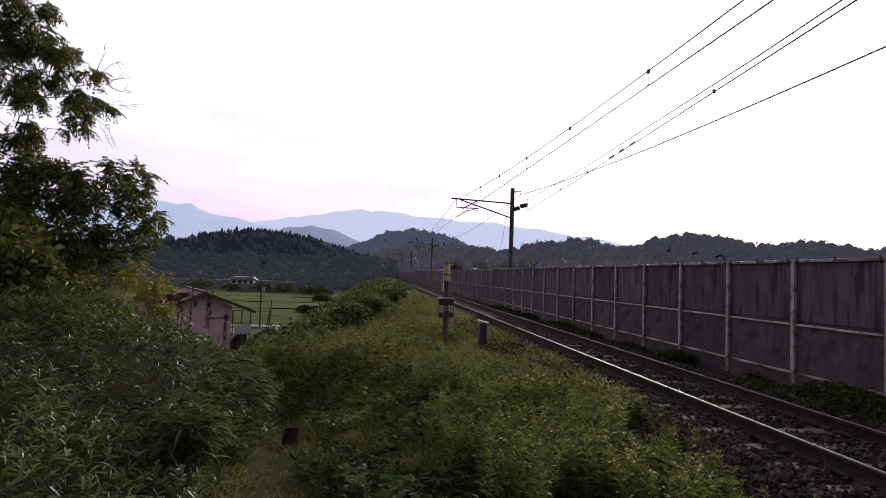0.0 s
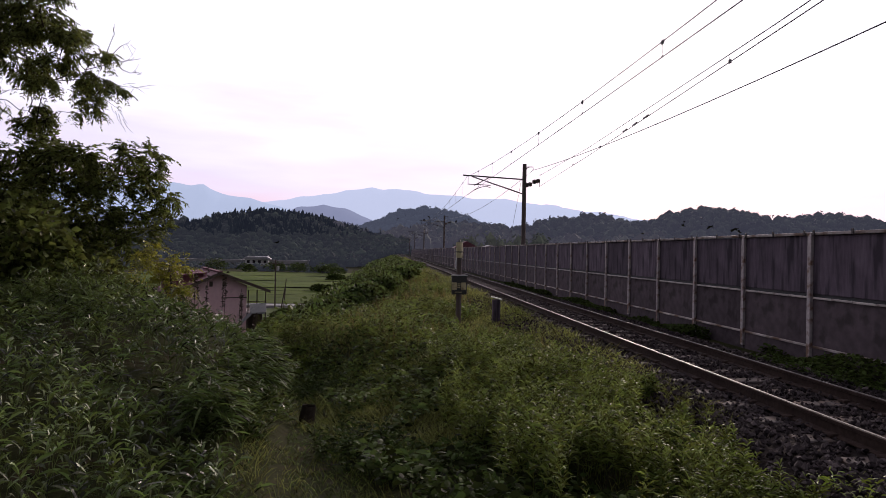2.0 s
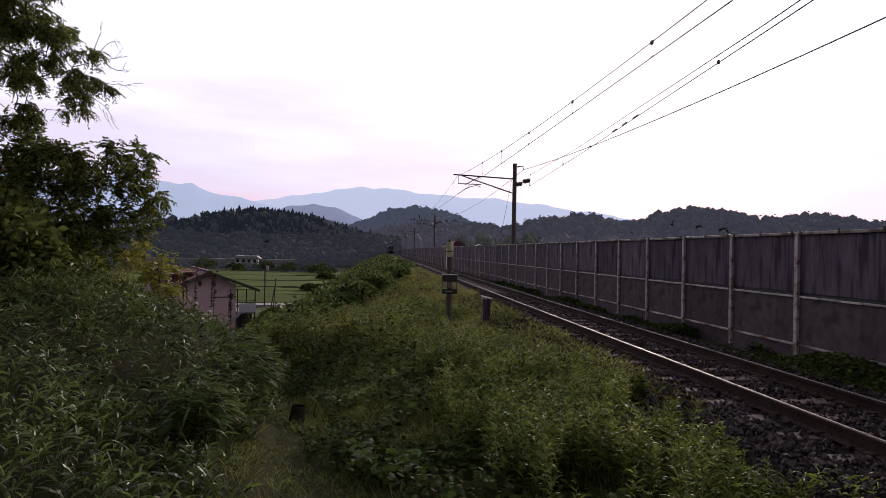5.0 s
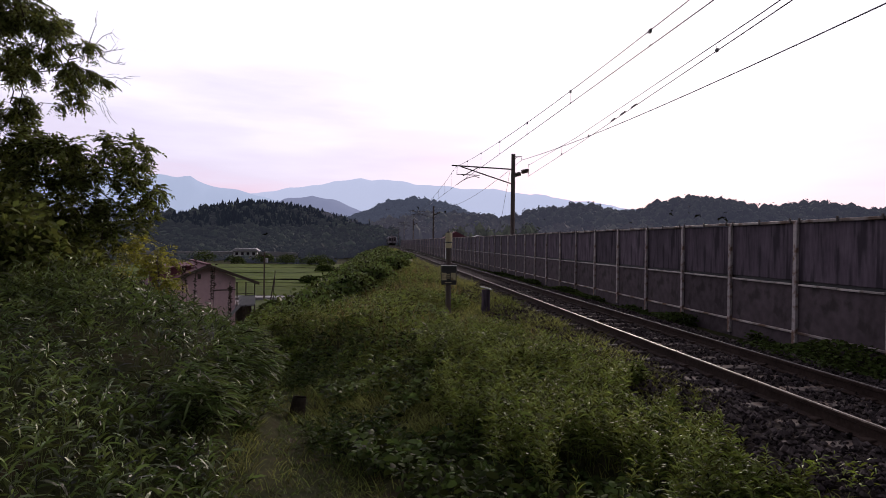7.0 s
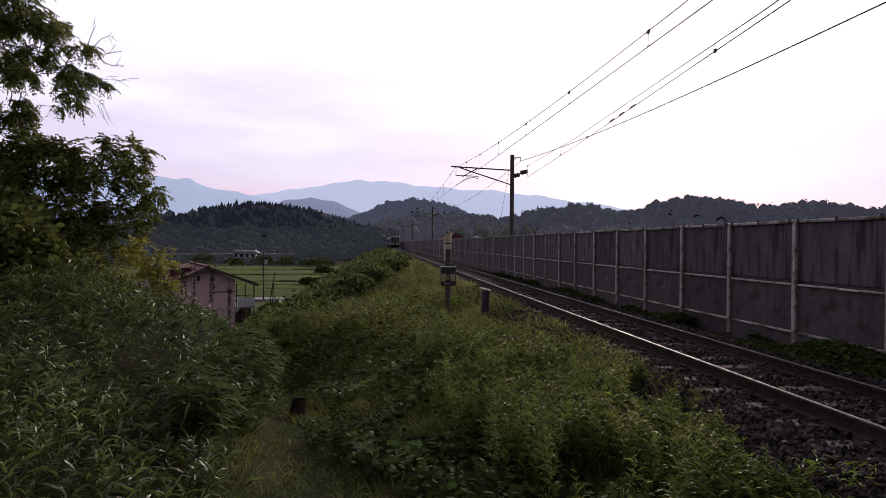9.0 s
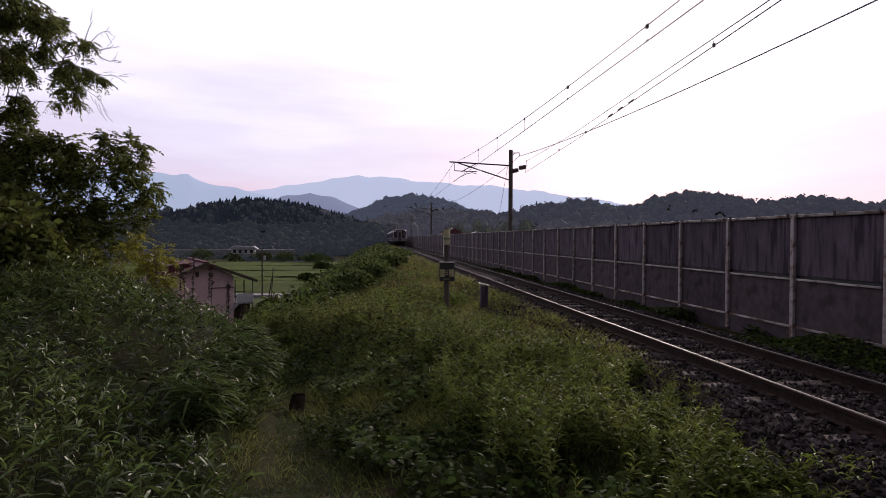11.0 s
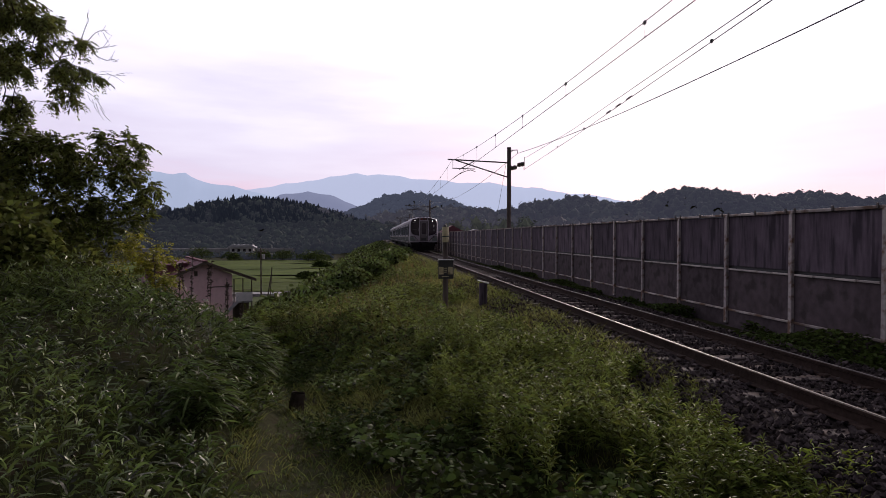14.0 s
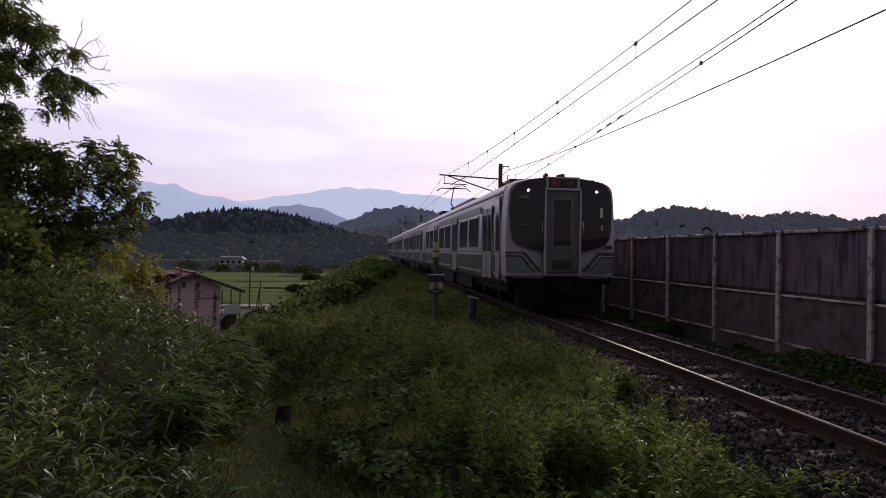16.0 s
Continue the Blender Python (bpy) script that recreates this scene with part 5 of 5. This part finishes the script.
tagged(soup("creeper", *blade_mesh(P, ways(len(x), rs.uniform(-0.2, 0.5, len(x))), L, L * 0.55, 0.3, 3, True, 0.7), "thicket"), "low broad-leaved creeper among the weeds", "creeper", kind="stuff")

# leafy ground cover on the slope between the lane and the marker
n = 26000
x, y = rs.uniform(-3.4, 1.6, n), rs.uniform(5.5, 15, n)
ok = (x > path_x(y) + 0.55) & (x < 0.9 + 0.05 * y) & (clumpy(x, y, 1.7, 3.1) > 0.36)
x, y = x[ok], y[ok]
P = on_ground(x, y) + np.stack([0 * x, 0 * x, rs.uniform(0.1, 1, len(x)) ** 0.6 * 0.42 * np.clip(clumpy(x, y, 2.2, 6.1), 0.12, 1)], -1)
L = rs.uniform(0.06, 0.13, len(x))
tagged(soup("slope_creeper", *blade_mesh(P, ways(len(x), rs.uniform(-0.2, 0.6, len(x))), L, L * 0.5, 0.3, 2, True, 0.8), "vine"), "green leafy creeper over the slope above the lane", "creeper", kind="stuff")

# leafy weeds and creepers patching the lane
n = 7000
x, y = rs.uniform(-4.0, 0.6, n), 1.8 + 15 * rs.uniform(0, 1, n) ** 1.1
ok = (np.abs(x - path_x(y)) < 1.05) & (clumpy(x, y, 1.9, 2.0) + 0.28 * np.abs(x - path_x(y)) > 0.60) & (np.hypot(x, y) > 1.8) & (np.hypot(x + 1.08, (y - 7.9) / 2.2) > 0.45)
x, y = x[ok], y[ok]
hgt = rs.uniform(0.08, 0.36, len(x)) * (0.5 + 0.9 * clumpy(x, y, 1.3, 8.0))
tagged(soup("lane_weeds", *stalks(x, y, hgt, 9, (0.06, 0.16), 0.24, (-0.1, 1.0), 0.4, 2, 0.2), "thicket"), "low dark weeds creeping over the grassy lane", "weeds", kind="stuff")

# short turf of the trodden lane
n = 40000
x, y = rs.uniform(-4.0, 0.7, n), 1.6 + 15 * rs.uniform(0, 1, n)
ok = (np.abs(x - path_x(y)) < 0.75) & (np.hypot(x, y) > 1.6) & (rs.rand(n) < 0.6 + 0.5 * clumpy(x, y, 3.3, 0.7))
x, y = x[ok], y[ok]
tagged(soup("lane_turf", *blade_mesh(on_ground(x, y, -0.01), ways(len(x), rs.uniform(0.4, 2.0, len(x))), rs.uniform(0.05, 0.17, len(x)) * (0.5 + clumpy(x, y, 2.6, 3.9)), 0.010, 0.4, 2, False, 0.6), "vine"), "short green turf on the trodden lane", "grass", kind="stuff")

# meadow grass over the railway bank, thinner and coarser farther off
sets = []
for n, y0, y1, length, width, sg in ((52000, 1.6, 9, (0.14, 0.36), 0.007, 2), (64000, 8, 24, (0.20, 0.46), 0.010, 2), (38000, 22, 60, (0.25, 0.55), 0.022, 1), (16000, 58, 150, (0.3, 0.6), 0.05, 1)):
    x, y = rs.uniform(-7.5, 3.85, n), y0 + (y1 - y0) * rs.uniform(0, 1, n)
    on_path = np.abs(x - path_x(y)) < 0.28 + 0.15 * clumpy(x, y, 2.2)
    edge = x < 2.65 + 0.55 * clumpy(x, y, 2.1, 6.0) + 0.95 * smooth(5.0, 6.8, y)
    keep = (y > 9.0) | (x < path_x(y) + 0.75) | (x > 2.2 + 0.3 * clumpy(x, y, 2.0)) | (rs.rand(n) < 0.22 + 0.5 * smooth(7, 9, y))
    ok = keep & edge & ((y > 18) | (x > path_x(y) - 0.6)) & (~on_path | (rs.rand(n) < 0.75 * clumpy(x, y, 2.7, 1.2))) & (np.hypot(x, y) > 1.5)
    x, y, op = x[ok], y[ok], on_path[ok] & (y[ok] < 20)
    L = rs.uniform(*length, len(x)) * np.where(op, 0.25 + 0.75 * clumpy(x, y, 3.1, 4.4), 0.55 + 0.8 * clumpy(x, y, 1.2, 7.0))
    sets.append(blade_mesh(on_ground(x, y, -0.02), ways(len(x), rs.uniform(0.7, 2.6, len(x))), L, width, 0.35, sg, False))
tagged(soup("meadow_grass", *merge(*sets), "grass"), "long yellow-green meadow grass on the railway bank", "grass", kind="stuff")

# russet seed heads standing in the grass
n = 4200
x, y = rs.uniform(-4.5, 2.9, n), 7 + 34 * rs.uniform(0, 1, n)
ok = (x > path_x(y) + 0.8) & (x > -1.3) & (clumpy(x, y, 0.7, 3.3) > 0.6)
x, y = x[ok], y[ok]
a = blade_mesh(on_ground(x, y), ways(len(x), rs.uniform(2, 5, len(x))), rs.uniform(0.35, 0.7, len(x)), 0.008 + 0.0004 * y, 0.08, 2, True)
tagged(soup("seed_grass", *a, "dry"), "russet grass seed heads over the meadow", "grass", kind="stuff")

# tufts on the ballast edge, and low growth at the foot of the barrier
n = 16000
x, y = rs.uniform(2.5, 3.75, n), 2.5 + 34 * rs.uniform(0, 1, n) ** 1.3
ok = (clumpy(x, y, 2.3, 8.0) > 0.47 + 0.25 * (x - 3.0) - 0.2 * smooth(5.5, 8.0, y))
x, y = x[ok], y[ok]
P = np.stack([x, y, np.interp(x, [2.5, 2.75, 3.45, 4], [-0.44, -0.50, -0.23, -0.23])], -1)
tagged(soup("ballast_tufts", *blade_mesh(P, ways(len(x), rs.uniform(0.5, 2, len(x))), rs.uniform(0.12, 0.3, len(x)), 0.010, 0.4, 2, False), "grass"), "grass tufts creeping over the ballast edge", "grass", kind="stuff")
n = 44000
x, y = 7.45 - 1.35 * rs.uniform(0, 1, n) ** 1.3, 2.0 + 34 * rs.uniform(0, 1, n) ** 1.25
ok = clumpy(x * 0.5, y, 1.1, 5.5) > 0.44 + 0.24 * (7.2 - x) - 0.14 * smooth(12, 8, y)
x, y = x[ok], y[ok]
hh = (0.07 + 0.40 * np.clip(clumpy(0.4 * x, y, 1.7, 2.2), 0.05, 1) * smooth(6.2, 7.2, x)) * (1 - 0.45 * smooth(11, 16, y))
P = np.stack([x, y, np.interp(x, [6.25, 6.85], [-0.2, -0.42]) + hh * rs.uniform(0, 1, len(x)) ** 0.7], -1)
L = rs.uniform(0.04, 0.09, len(x)) * (1 + 0.025 * y)
tagged(soup("barrier_weeds", *blade_mesh(P, ways(len(x), rs.uniform(-0.2, 0.9, len(x))), L, L * 0.5, 0.3, 2), "thicket"), "dark low weeds along the barrier foot", "weeds", kind="stuff")


# thicket on the valley slope of the bank, in the leaf copy brightened for light
def mound_leaves(cx, cy, cz, r, n, leaf, seg=2, flat=0.75):
    """Leaves in the outer shell of many uneven mounds."""
    k = rs.randint(0, len(cx), n)
    u = unit(rs.normal(size=(n, 3)))
    u[:, 2] = np.abs(u[:, 2]) - 0.15
    d = r[k] * rs.uniform(0.72, 1.05, n)
    P = np.stack([cx[k] + u[:, 0] * d, cy[k] + u[:, 1] * d, cz[k] + u[:, 2] * d * flat], -1)
    L = leaf[0] + (leaf[1] - leaf[0]) * rs.uniform(0, 1, n)
    D = unit(u + 0.8 * unit(rs.normal(size=(n, 3))))
    return blade_mesh(P, D, L, L * 0.62, 0.25, seg)


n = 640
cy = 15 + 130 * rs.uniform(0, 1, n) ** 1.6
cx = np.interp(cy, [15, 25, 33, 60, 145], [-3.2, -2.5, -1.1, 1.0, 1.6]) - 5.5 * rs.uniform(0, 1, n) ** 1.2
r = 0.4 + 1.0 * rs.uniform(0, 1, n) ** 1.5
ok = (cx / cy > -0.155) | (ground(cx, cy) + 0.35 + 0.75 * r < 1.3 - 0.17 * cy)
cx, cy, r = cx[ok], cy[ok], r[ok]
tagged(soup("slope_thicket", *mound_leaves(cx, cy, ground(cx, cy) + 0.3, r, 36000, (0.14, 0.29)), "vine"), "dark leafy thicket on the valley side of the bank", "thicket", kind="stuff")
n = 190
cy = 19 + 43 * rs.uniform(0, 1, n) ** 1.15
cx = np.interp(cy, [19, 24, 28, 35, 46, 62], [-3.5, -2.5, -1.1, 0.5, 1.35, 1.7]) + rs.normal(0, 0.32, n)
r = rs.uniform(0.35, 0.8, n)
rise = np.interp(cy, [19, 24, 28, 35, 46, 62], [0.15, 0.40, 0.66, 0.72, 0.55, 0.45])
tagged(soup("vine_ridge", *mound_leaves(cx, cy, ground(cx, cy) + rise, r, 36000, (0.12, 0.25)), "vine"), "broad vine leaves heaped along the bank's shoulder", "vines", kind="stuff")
n = 120
cx, cy = rs.uniform(-12, -3.4, n), rs.uniform(16, 50, n)
r = rs.uniform(0.5, 1.0, n)
ok = ground(cx, cy) + 0.3 + 0.75 * r < 1.3 - 0.17 * cy
cx, cy, r = cx[ok], cy[ok], r[ok]
tagged(soup("lane_thicket", *mound_leaves(cx, cy, ground(cx, cy) + 0.1, r, 12000, (0.10, 0.2)), "thicket"), "tangled bushes where the lane drops to the house", "thicket", kind="stuff")


n = 90
cx, cy = rs.uniform(-3.9, -1.0, n), rs.uniform(13.5, 22, n)
r = rs.uniform(0.3, 0.55, n)
ok = (ground(cx, cy) + 0.2 + 0.75 * r < 1.35 - 0.126 * cy) & (np.abs(cx - path_x(cy)) > 0.45)
cx, cy, r = cx[ok], cy[ok], r[ok]
tagged(soup("lane_bushes", *mound_leaves(cx, cy, ground(cx, cy) + 0.1, r, 15000, (0.08, 0.14)), "weed"), "low green bushes where the lane bends away", "bushes", kind="stuff")

def shrub(x, y, r, mat, label, n=1500, leaf=(0.25, 0.5)):
    z = float(ground(x, y))
    k = 7
    cx, cy = rs.normal(0, r * 0.45, k), rs.normal(0, r * 0.45, k)
    v, t = mound_leaves(cx, cy, rs.uniform(0.2, 0.6, k) * r, rs.uniform(0.45, 0.75, k) * r, n, leaf, 2, 0.9)
    s = thing("shrub", label, "shrub", "valley shrubs", at=(x, y, z))
    c = soup("crown", v, t, mat)
    c.parent = s
    st = part("stem", rod([(0, 0, -0.2), (0, 0, 0.6 * r)], 0.05 * r, 6), "bark", s)
    return s


for x, y, r in ((-31, 205, 4.2), (-22, 200, 3.4), (-18, 196, 4.0), (-39, 210, 3.6), (-47, 206, 3.2), (-14, 160, 2.6), (-60, 215, 4.5), (-11.5, 66, 1.6), (-9.6, 58, 1.5), (-13, 120, 1.8)):
    shrub(x, y, r, "thicket", "round dark green shrub in the valley")


# dock stalks on the bank edge before the house
def dock(x, y, h):
    z = float(ground(x, y))
    d = thing("dock_stalk", "tall russet dock stalk gone to seed", "weed stalk", "dock stalks", at=(x, y, z))
    lean = rs.uniform(-0.06, 0.06)
    part("stalk", rod([(0, 0, 0), (lean * 0.5, 0, h * 0.5), (lean, 0, h)], 0.006, 5, taper=0.5), "dock", d)
    f = rs.uniform(0.42, 1, 80)
    P = np.stack([lean * f, 0 * f, h * f], -1)
    head = soup("seed_head", *blade_mesh(P, ways(80, rs.uniform(0.4, 1.8, 80)), rs.uniform(0.03, 0.08, 80), 0.022, 0.3, 2), "dock")
    tagged(head, "dark russet seed head", kind="stuff").parent = d


for x, y, h in ((-3.55, 11.6, 0.95), (-3.35, 11.3, 1.15), (-3.2, 11.8, 1.1), (-3.05, 11.4, 1.2), (-2.9, 11.9, 1.05), (-2.75, 11.5, 1.0), (-3.75, 12.0, 0.9), (-2.55, 11.7, 0.85), (-4.0, 11.5, 1.0)):
    dock(x, y, h)


# trees at the head of the bank
def tree(name, base, trunk, clumps, leaf, n, mat, label, depth, hang, limb_r=0.032):
    """clumps: x, z, radius of each spray, in metres from the base; leaves stand in two rows along drooping twigs."""
    t = thing(name, label, "tree", at=base)
    part("trunk", rod(trunk, limb_r * 3.2, 9, taper=0.35), "bark", t)
    vs, forks = [], [Vector(p) for p in trunk]
    for cx, cz, cr in sorted(clumps, key=lambda c: c[0]):
        cy = rs.uniform(-depth, depth)
        start = min(forks, key=lambda p: (p - Vector((cx - 0.25, cy, cz - 0.25))).length)
        mid = start.lerp(Vector((cx, cy, cz)), 0.55) + Vector((0, 0, 0.12))
        forks.append(Vector((cx, cy, cz)))
        end = Vector((cx, cy, cz))
        kink = [Vector((rs.uniform(-0.1, 0.1), rs.uniform(-0.1, 0.1), rs.uniform(-0.14, 0.14))) for _ in range(2)]
        part("limb", rod([start, start.lerp(mid, 0.5) + kink[0], mid, mid.lerp(end, 0.5) + kink[1], end], limb_r * (0.30 + 0.55 * cr), 5, taper=0.3), "bark", t)
        per = 14
        tw = max(7, int(n * cr * cr) // per)
        # a few boughs to each clump, the twigs set along them
        nb = max(4, int(13 * cr))
        bough = unit(rs.normal(size=(nb, 3)) + np.array([0.25, 0, 0.1])) * np.array([cr, cr * 1.1, cr * 0.62])
        q = rs.randint(0, nb, tw)
        u = bough[q] * (rs.uniform(0.15, 1, tw) ** 0.7)[:, None] + rs.normal(0, 0.17 * cr, (tw, 3))
        tips = u + np.array([cx, cy, cz])
        way = unit(unit(u) * 0.9 + np.array([0, 0, -hang]) + rs.normal(0, 0.4, (tw, 3)) * np.array([1, 1, 0.5]))
        tl = rs.uniform(0.18, 0.40, tw)
        vs.append(blade_mesh(tips - way * 0.08, way, tl, 0.010, 0.25, 1, False))
        k = np.repeat(np.arange(tw), per)
        f = np.tile((np.arange(per) // 2 + 0.5) / (per / 2), tw)
        hand = np.tile(np.where(np.arange(per) % 2, 1.0, -1.0), tw)
        out = unit(np.cross(way, unit(rs.normal(0, 0.35, (tw, 3)) + np.array([0, 0, 1.0]))))
        P = tips[k] + way[k] * (tl[k] * f)[:, None]
        P[:, 2] -= 0.25 * tl[k] * f * f
        L = rs.uniform(*leaf, len(k)) * (1.15 - 0.4 * f)
        D = unit(way[k] * 0.6 + out[k] * hand[:, None] + rs.normal(0, 0.22, (len(k), 3)))
        vs.append(blade_mesh(P, D, L, L * 0.46, 0.35, 2, True, 0.9))
    crown = soup("crown", *merge(*vs), mat)
    crown.parent = t
    return t


tall = tree("overhanging_tree", (-10.25, 15.0, 0.4), [(0, 0, -0.4), (0.1, 0, 2.2), (-0.1, 0.1, 4.2), (0.2, 0, 6.0), (0.5, 0.1, 8.2)],
            ((0.6, 6.7, 0.8), (1.3, 7.3, 0.7), (1.6, 6.6, 0.62), (2.2, 6.75, 0.5), (2.15, 6.15, 0.5), (1.7, 5.95, 0.45), (2.65, 6.1, 0.36), (2.6, 5.65, 0.36), (3.0, 5.75, 0.27), (3.35, 5.62, 0.22), (3.65, 5.5, 0.17),
             (2.35, 5.45, 0.36), (2.8, 5.2, 0.33), (3.1, 5.05, 0.3), (3.4, 4.9, 0.25), (3.7, 4.78, 0.2), (3.15, 4.7, 0.24), (2.8, 4.65, 0.25), (2.5, 4.85, 0.25), (2.6, 4.4, 0.15), (3.0, 4.42, 0.15), (2.25, 4.9, 0.22), (1.45, 5.2, 0.35), (1.3, 4.4, 0.45), (1.7, 4.05, 0.4),
             (0.9, 5.6, 0.6), (0.2, 5.9, 0.8), (0.4, 4.6, 0.7), (0.6, 8.0, 0.9), (1.8, 7.8, 0.6), (-0.8, 6.2, 1.0), (-1.2, 7.6, 1.1)),
            (0.065, 0.11), 5900, "crown", "tall dark feathery-leaved tree overhanging the bank", 0.7, 0.75)
for a, b, c in (((2.9, 0, 5.3), (3.6, 0.1, 5.55), (4.15, 0, 5.62)), ((3.2, 0.1, 5.5), (3.7, 0, 5.9), (3.95, 0.1, 6.0)), ((2.6, 0.1, 4.9), (3.4, 0, 4.6), (3.9, 0, 4.05)),
                ((2.2, 0, 5.0), (3.3, 0, 5.05), (4.35, 0.1, 4.95)), ((3.4, 0, 5.5), (3.5, 0, 6.05), (3.55, 0, 6.3)), ((1.8, 0, 4.9), (2.1, 0, 4.2), (1.9, 0, 3.75)), ((0.4, 0, 5.2), (0.2, 0, 4.6), (0.6, 0, 4.15)),
                ((0.3, 0, 4.3), (1.2, 0, 4.75), (2.3, 0, 4.8)), ((3.6, 0.1, 5.55), (3.9, 0.1, 5.3), (4.2, 0, 5.25)), ((2.9, 0, 4.95), (3.7, 0.1, 4.75), (4.1, 0, 4.72))):
    a, b, c = Vector(a), Vector(b), Vector(c)
    kink = Vector((rs.uniform(-0.06, 0.06), 0, rs.uniform(-0.08, 0.08)))
    bare = bmesh.new()
    rod([a, a.lerp(b, 0.5) + kink, b, b.lerp(c, 0.5) - kink, c], 0.012, 5, bare, taper=0.3)
    for f in (0.25, 0.45, 0.6, 0.8):
        p = b.lerp(c, f)
        q = p + (c - b) * rs.uniform(0.2, 0.5) + Vector((0, rs.uniform(-0.1, 0.1), rs.uniform(-0.28, 0.28)))
        rod([p, p.lerp(q, 0.5) + kink * 0.4, q], 0.006, 4, bare, taper=0.4)
    part("bare_twig", bare, "bark", tall, "bare grey twig")
tree("broadleaf_tree", (-9.15, 14.6, 0.2), [(0, 0, -0.4), (0.1, 0, 1.2), (0.5, 0, 2.4), (1.2, 0, 3.2)],
     ((0.2, 3.4, 0.8), (0.95, 3.35, 0.6), (1.5, 3.4, 0.5), (2.0, 3.42, 0.45), (2.5, 3.3, 0.42), (2.95, 3.42, 0.36), (3.3, 3.5, 0.32), (3.62, 3.52, 0.25), (3.7, 3.15, 0.28), (3.4, 3.0, 0.36), (3.55, 2.6, 0.36), (3.95, 2.42, 0.22), (3.65, 2.2, 0.32),
      (2.9, 2.8, 0.5), (2.3, 2.8, 0.6), (1.6, 2.7, 0.7), (0.8, 2.6, 0.8), (-0.3, 2.6, 0.9), (3.1, 2.1, 0.5), (2.3, 2.0, 0.7), (1.4, 1.8, 0.8), (0.5, 1.7, 0.9), (3.4, 1.6, 0.4), (2.7, 1.3, 0.6), (1.8, 1.0, 0.7), (0.9, 1.0, 0.8), (-0.6, 1.3, 0.9)),
     (0.07, 0.125), 4500, "crown", "dark broadleaf tree at the top of the bank", 0.8, 0.15)
n = 84
cx, cy = rs.uniform(-14, -6.0, n), rs.uniform(12.0, 17, n)
cz = ground(cx, cy) + rs.uniform(0.2, 1.9, n) * np.clip((-5.6 - cx) / 2.0, 0.25, 1)
tagged(soup("bank_undergrowth", *mound_leaves(cx, cy, cz, rs.uniform(0.5, 0.95, n), 28000, (0.11, 0.20), 2, 0.9), "crown"), "dark undergrowth beneath the trees", "undergrowth", kind="stuff")
tree("yellow_shrub", (-5.0, 12.6, 0.25), [(0, 0, -0.3), (0.05, 0, 0.3), (0.1, 0, 0.6)],
     ((0.15, 1.25, 0.16), (0.0, 1.05, 0.2), (0.42, 0.95, 0.24), (0.62, 0.80, 0.2), (0.78, 0.85, 0.13), (0.45, 0.55, 0.22), (0.68, 0.42, 0.22), (0.25, 0.7, 0.2), (0.85, 0.3, 0.16), (-0.2, 0.55, 0.2)),
     (0.05, 0.085), 7500, "crown_light", "yellow-green leafy shrub on the bank edge", 0.25, 0.2, 0.008)


def ballast_weed(x, y, size):
    w = thing("ballast_weed", "bright green leafy weed growing in the ballast", "weed", "ballast weeds", at=(x, y, float(np.interp(x, [2.75, 3.45], [-0.48, -0.20]))))
    n = 70
    f = rs.uniform(0, 1, n)
    P = np.stack([rs.normal(0, 0.09, n) * size, rs.normal(0, 0.09, n) * size, 0.22 * f * size], -1)
    L = rs.uniform(0.06, 0.12, n) * size
    lf = soup("leaves", *blade_mesh(P, ways(n, rs.uniform(0.3, 1.3, n)), L, L * 0.17, 0.4, 3), "fresh")
    lf.parent = w


for x, y, size in ((3.0, 4.05, 1.0), (3.28, 4.15, 1.1), (3.42, 4.0, 1.2), (2.95, 3.55, 0.8), (3.2, 3.3, 0.7), (3.05, 5.2, 0.9), (2.9, 6.1, 1.0), (3.3, 7.4, 0.8), (3.35, 9.2, 0.9)):
    ballast_weed(x, y, 0.72 * size)


def motions():
    for k, car in enumerate(CARS):
        walk(car, [(t, pose(TRACK_X, 14.3 + 22.9 * (16.0 - t) + 20.2 * k, 0)) for t in (0.0, 4.0, 8.0, 12.0, 16.0)])


motions()
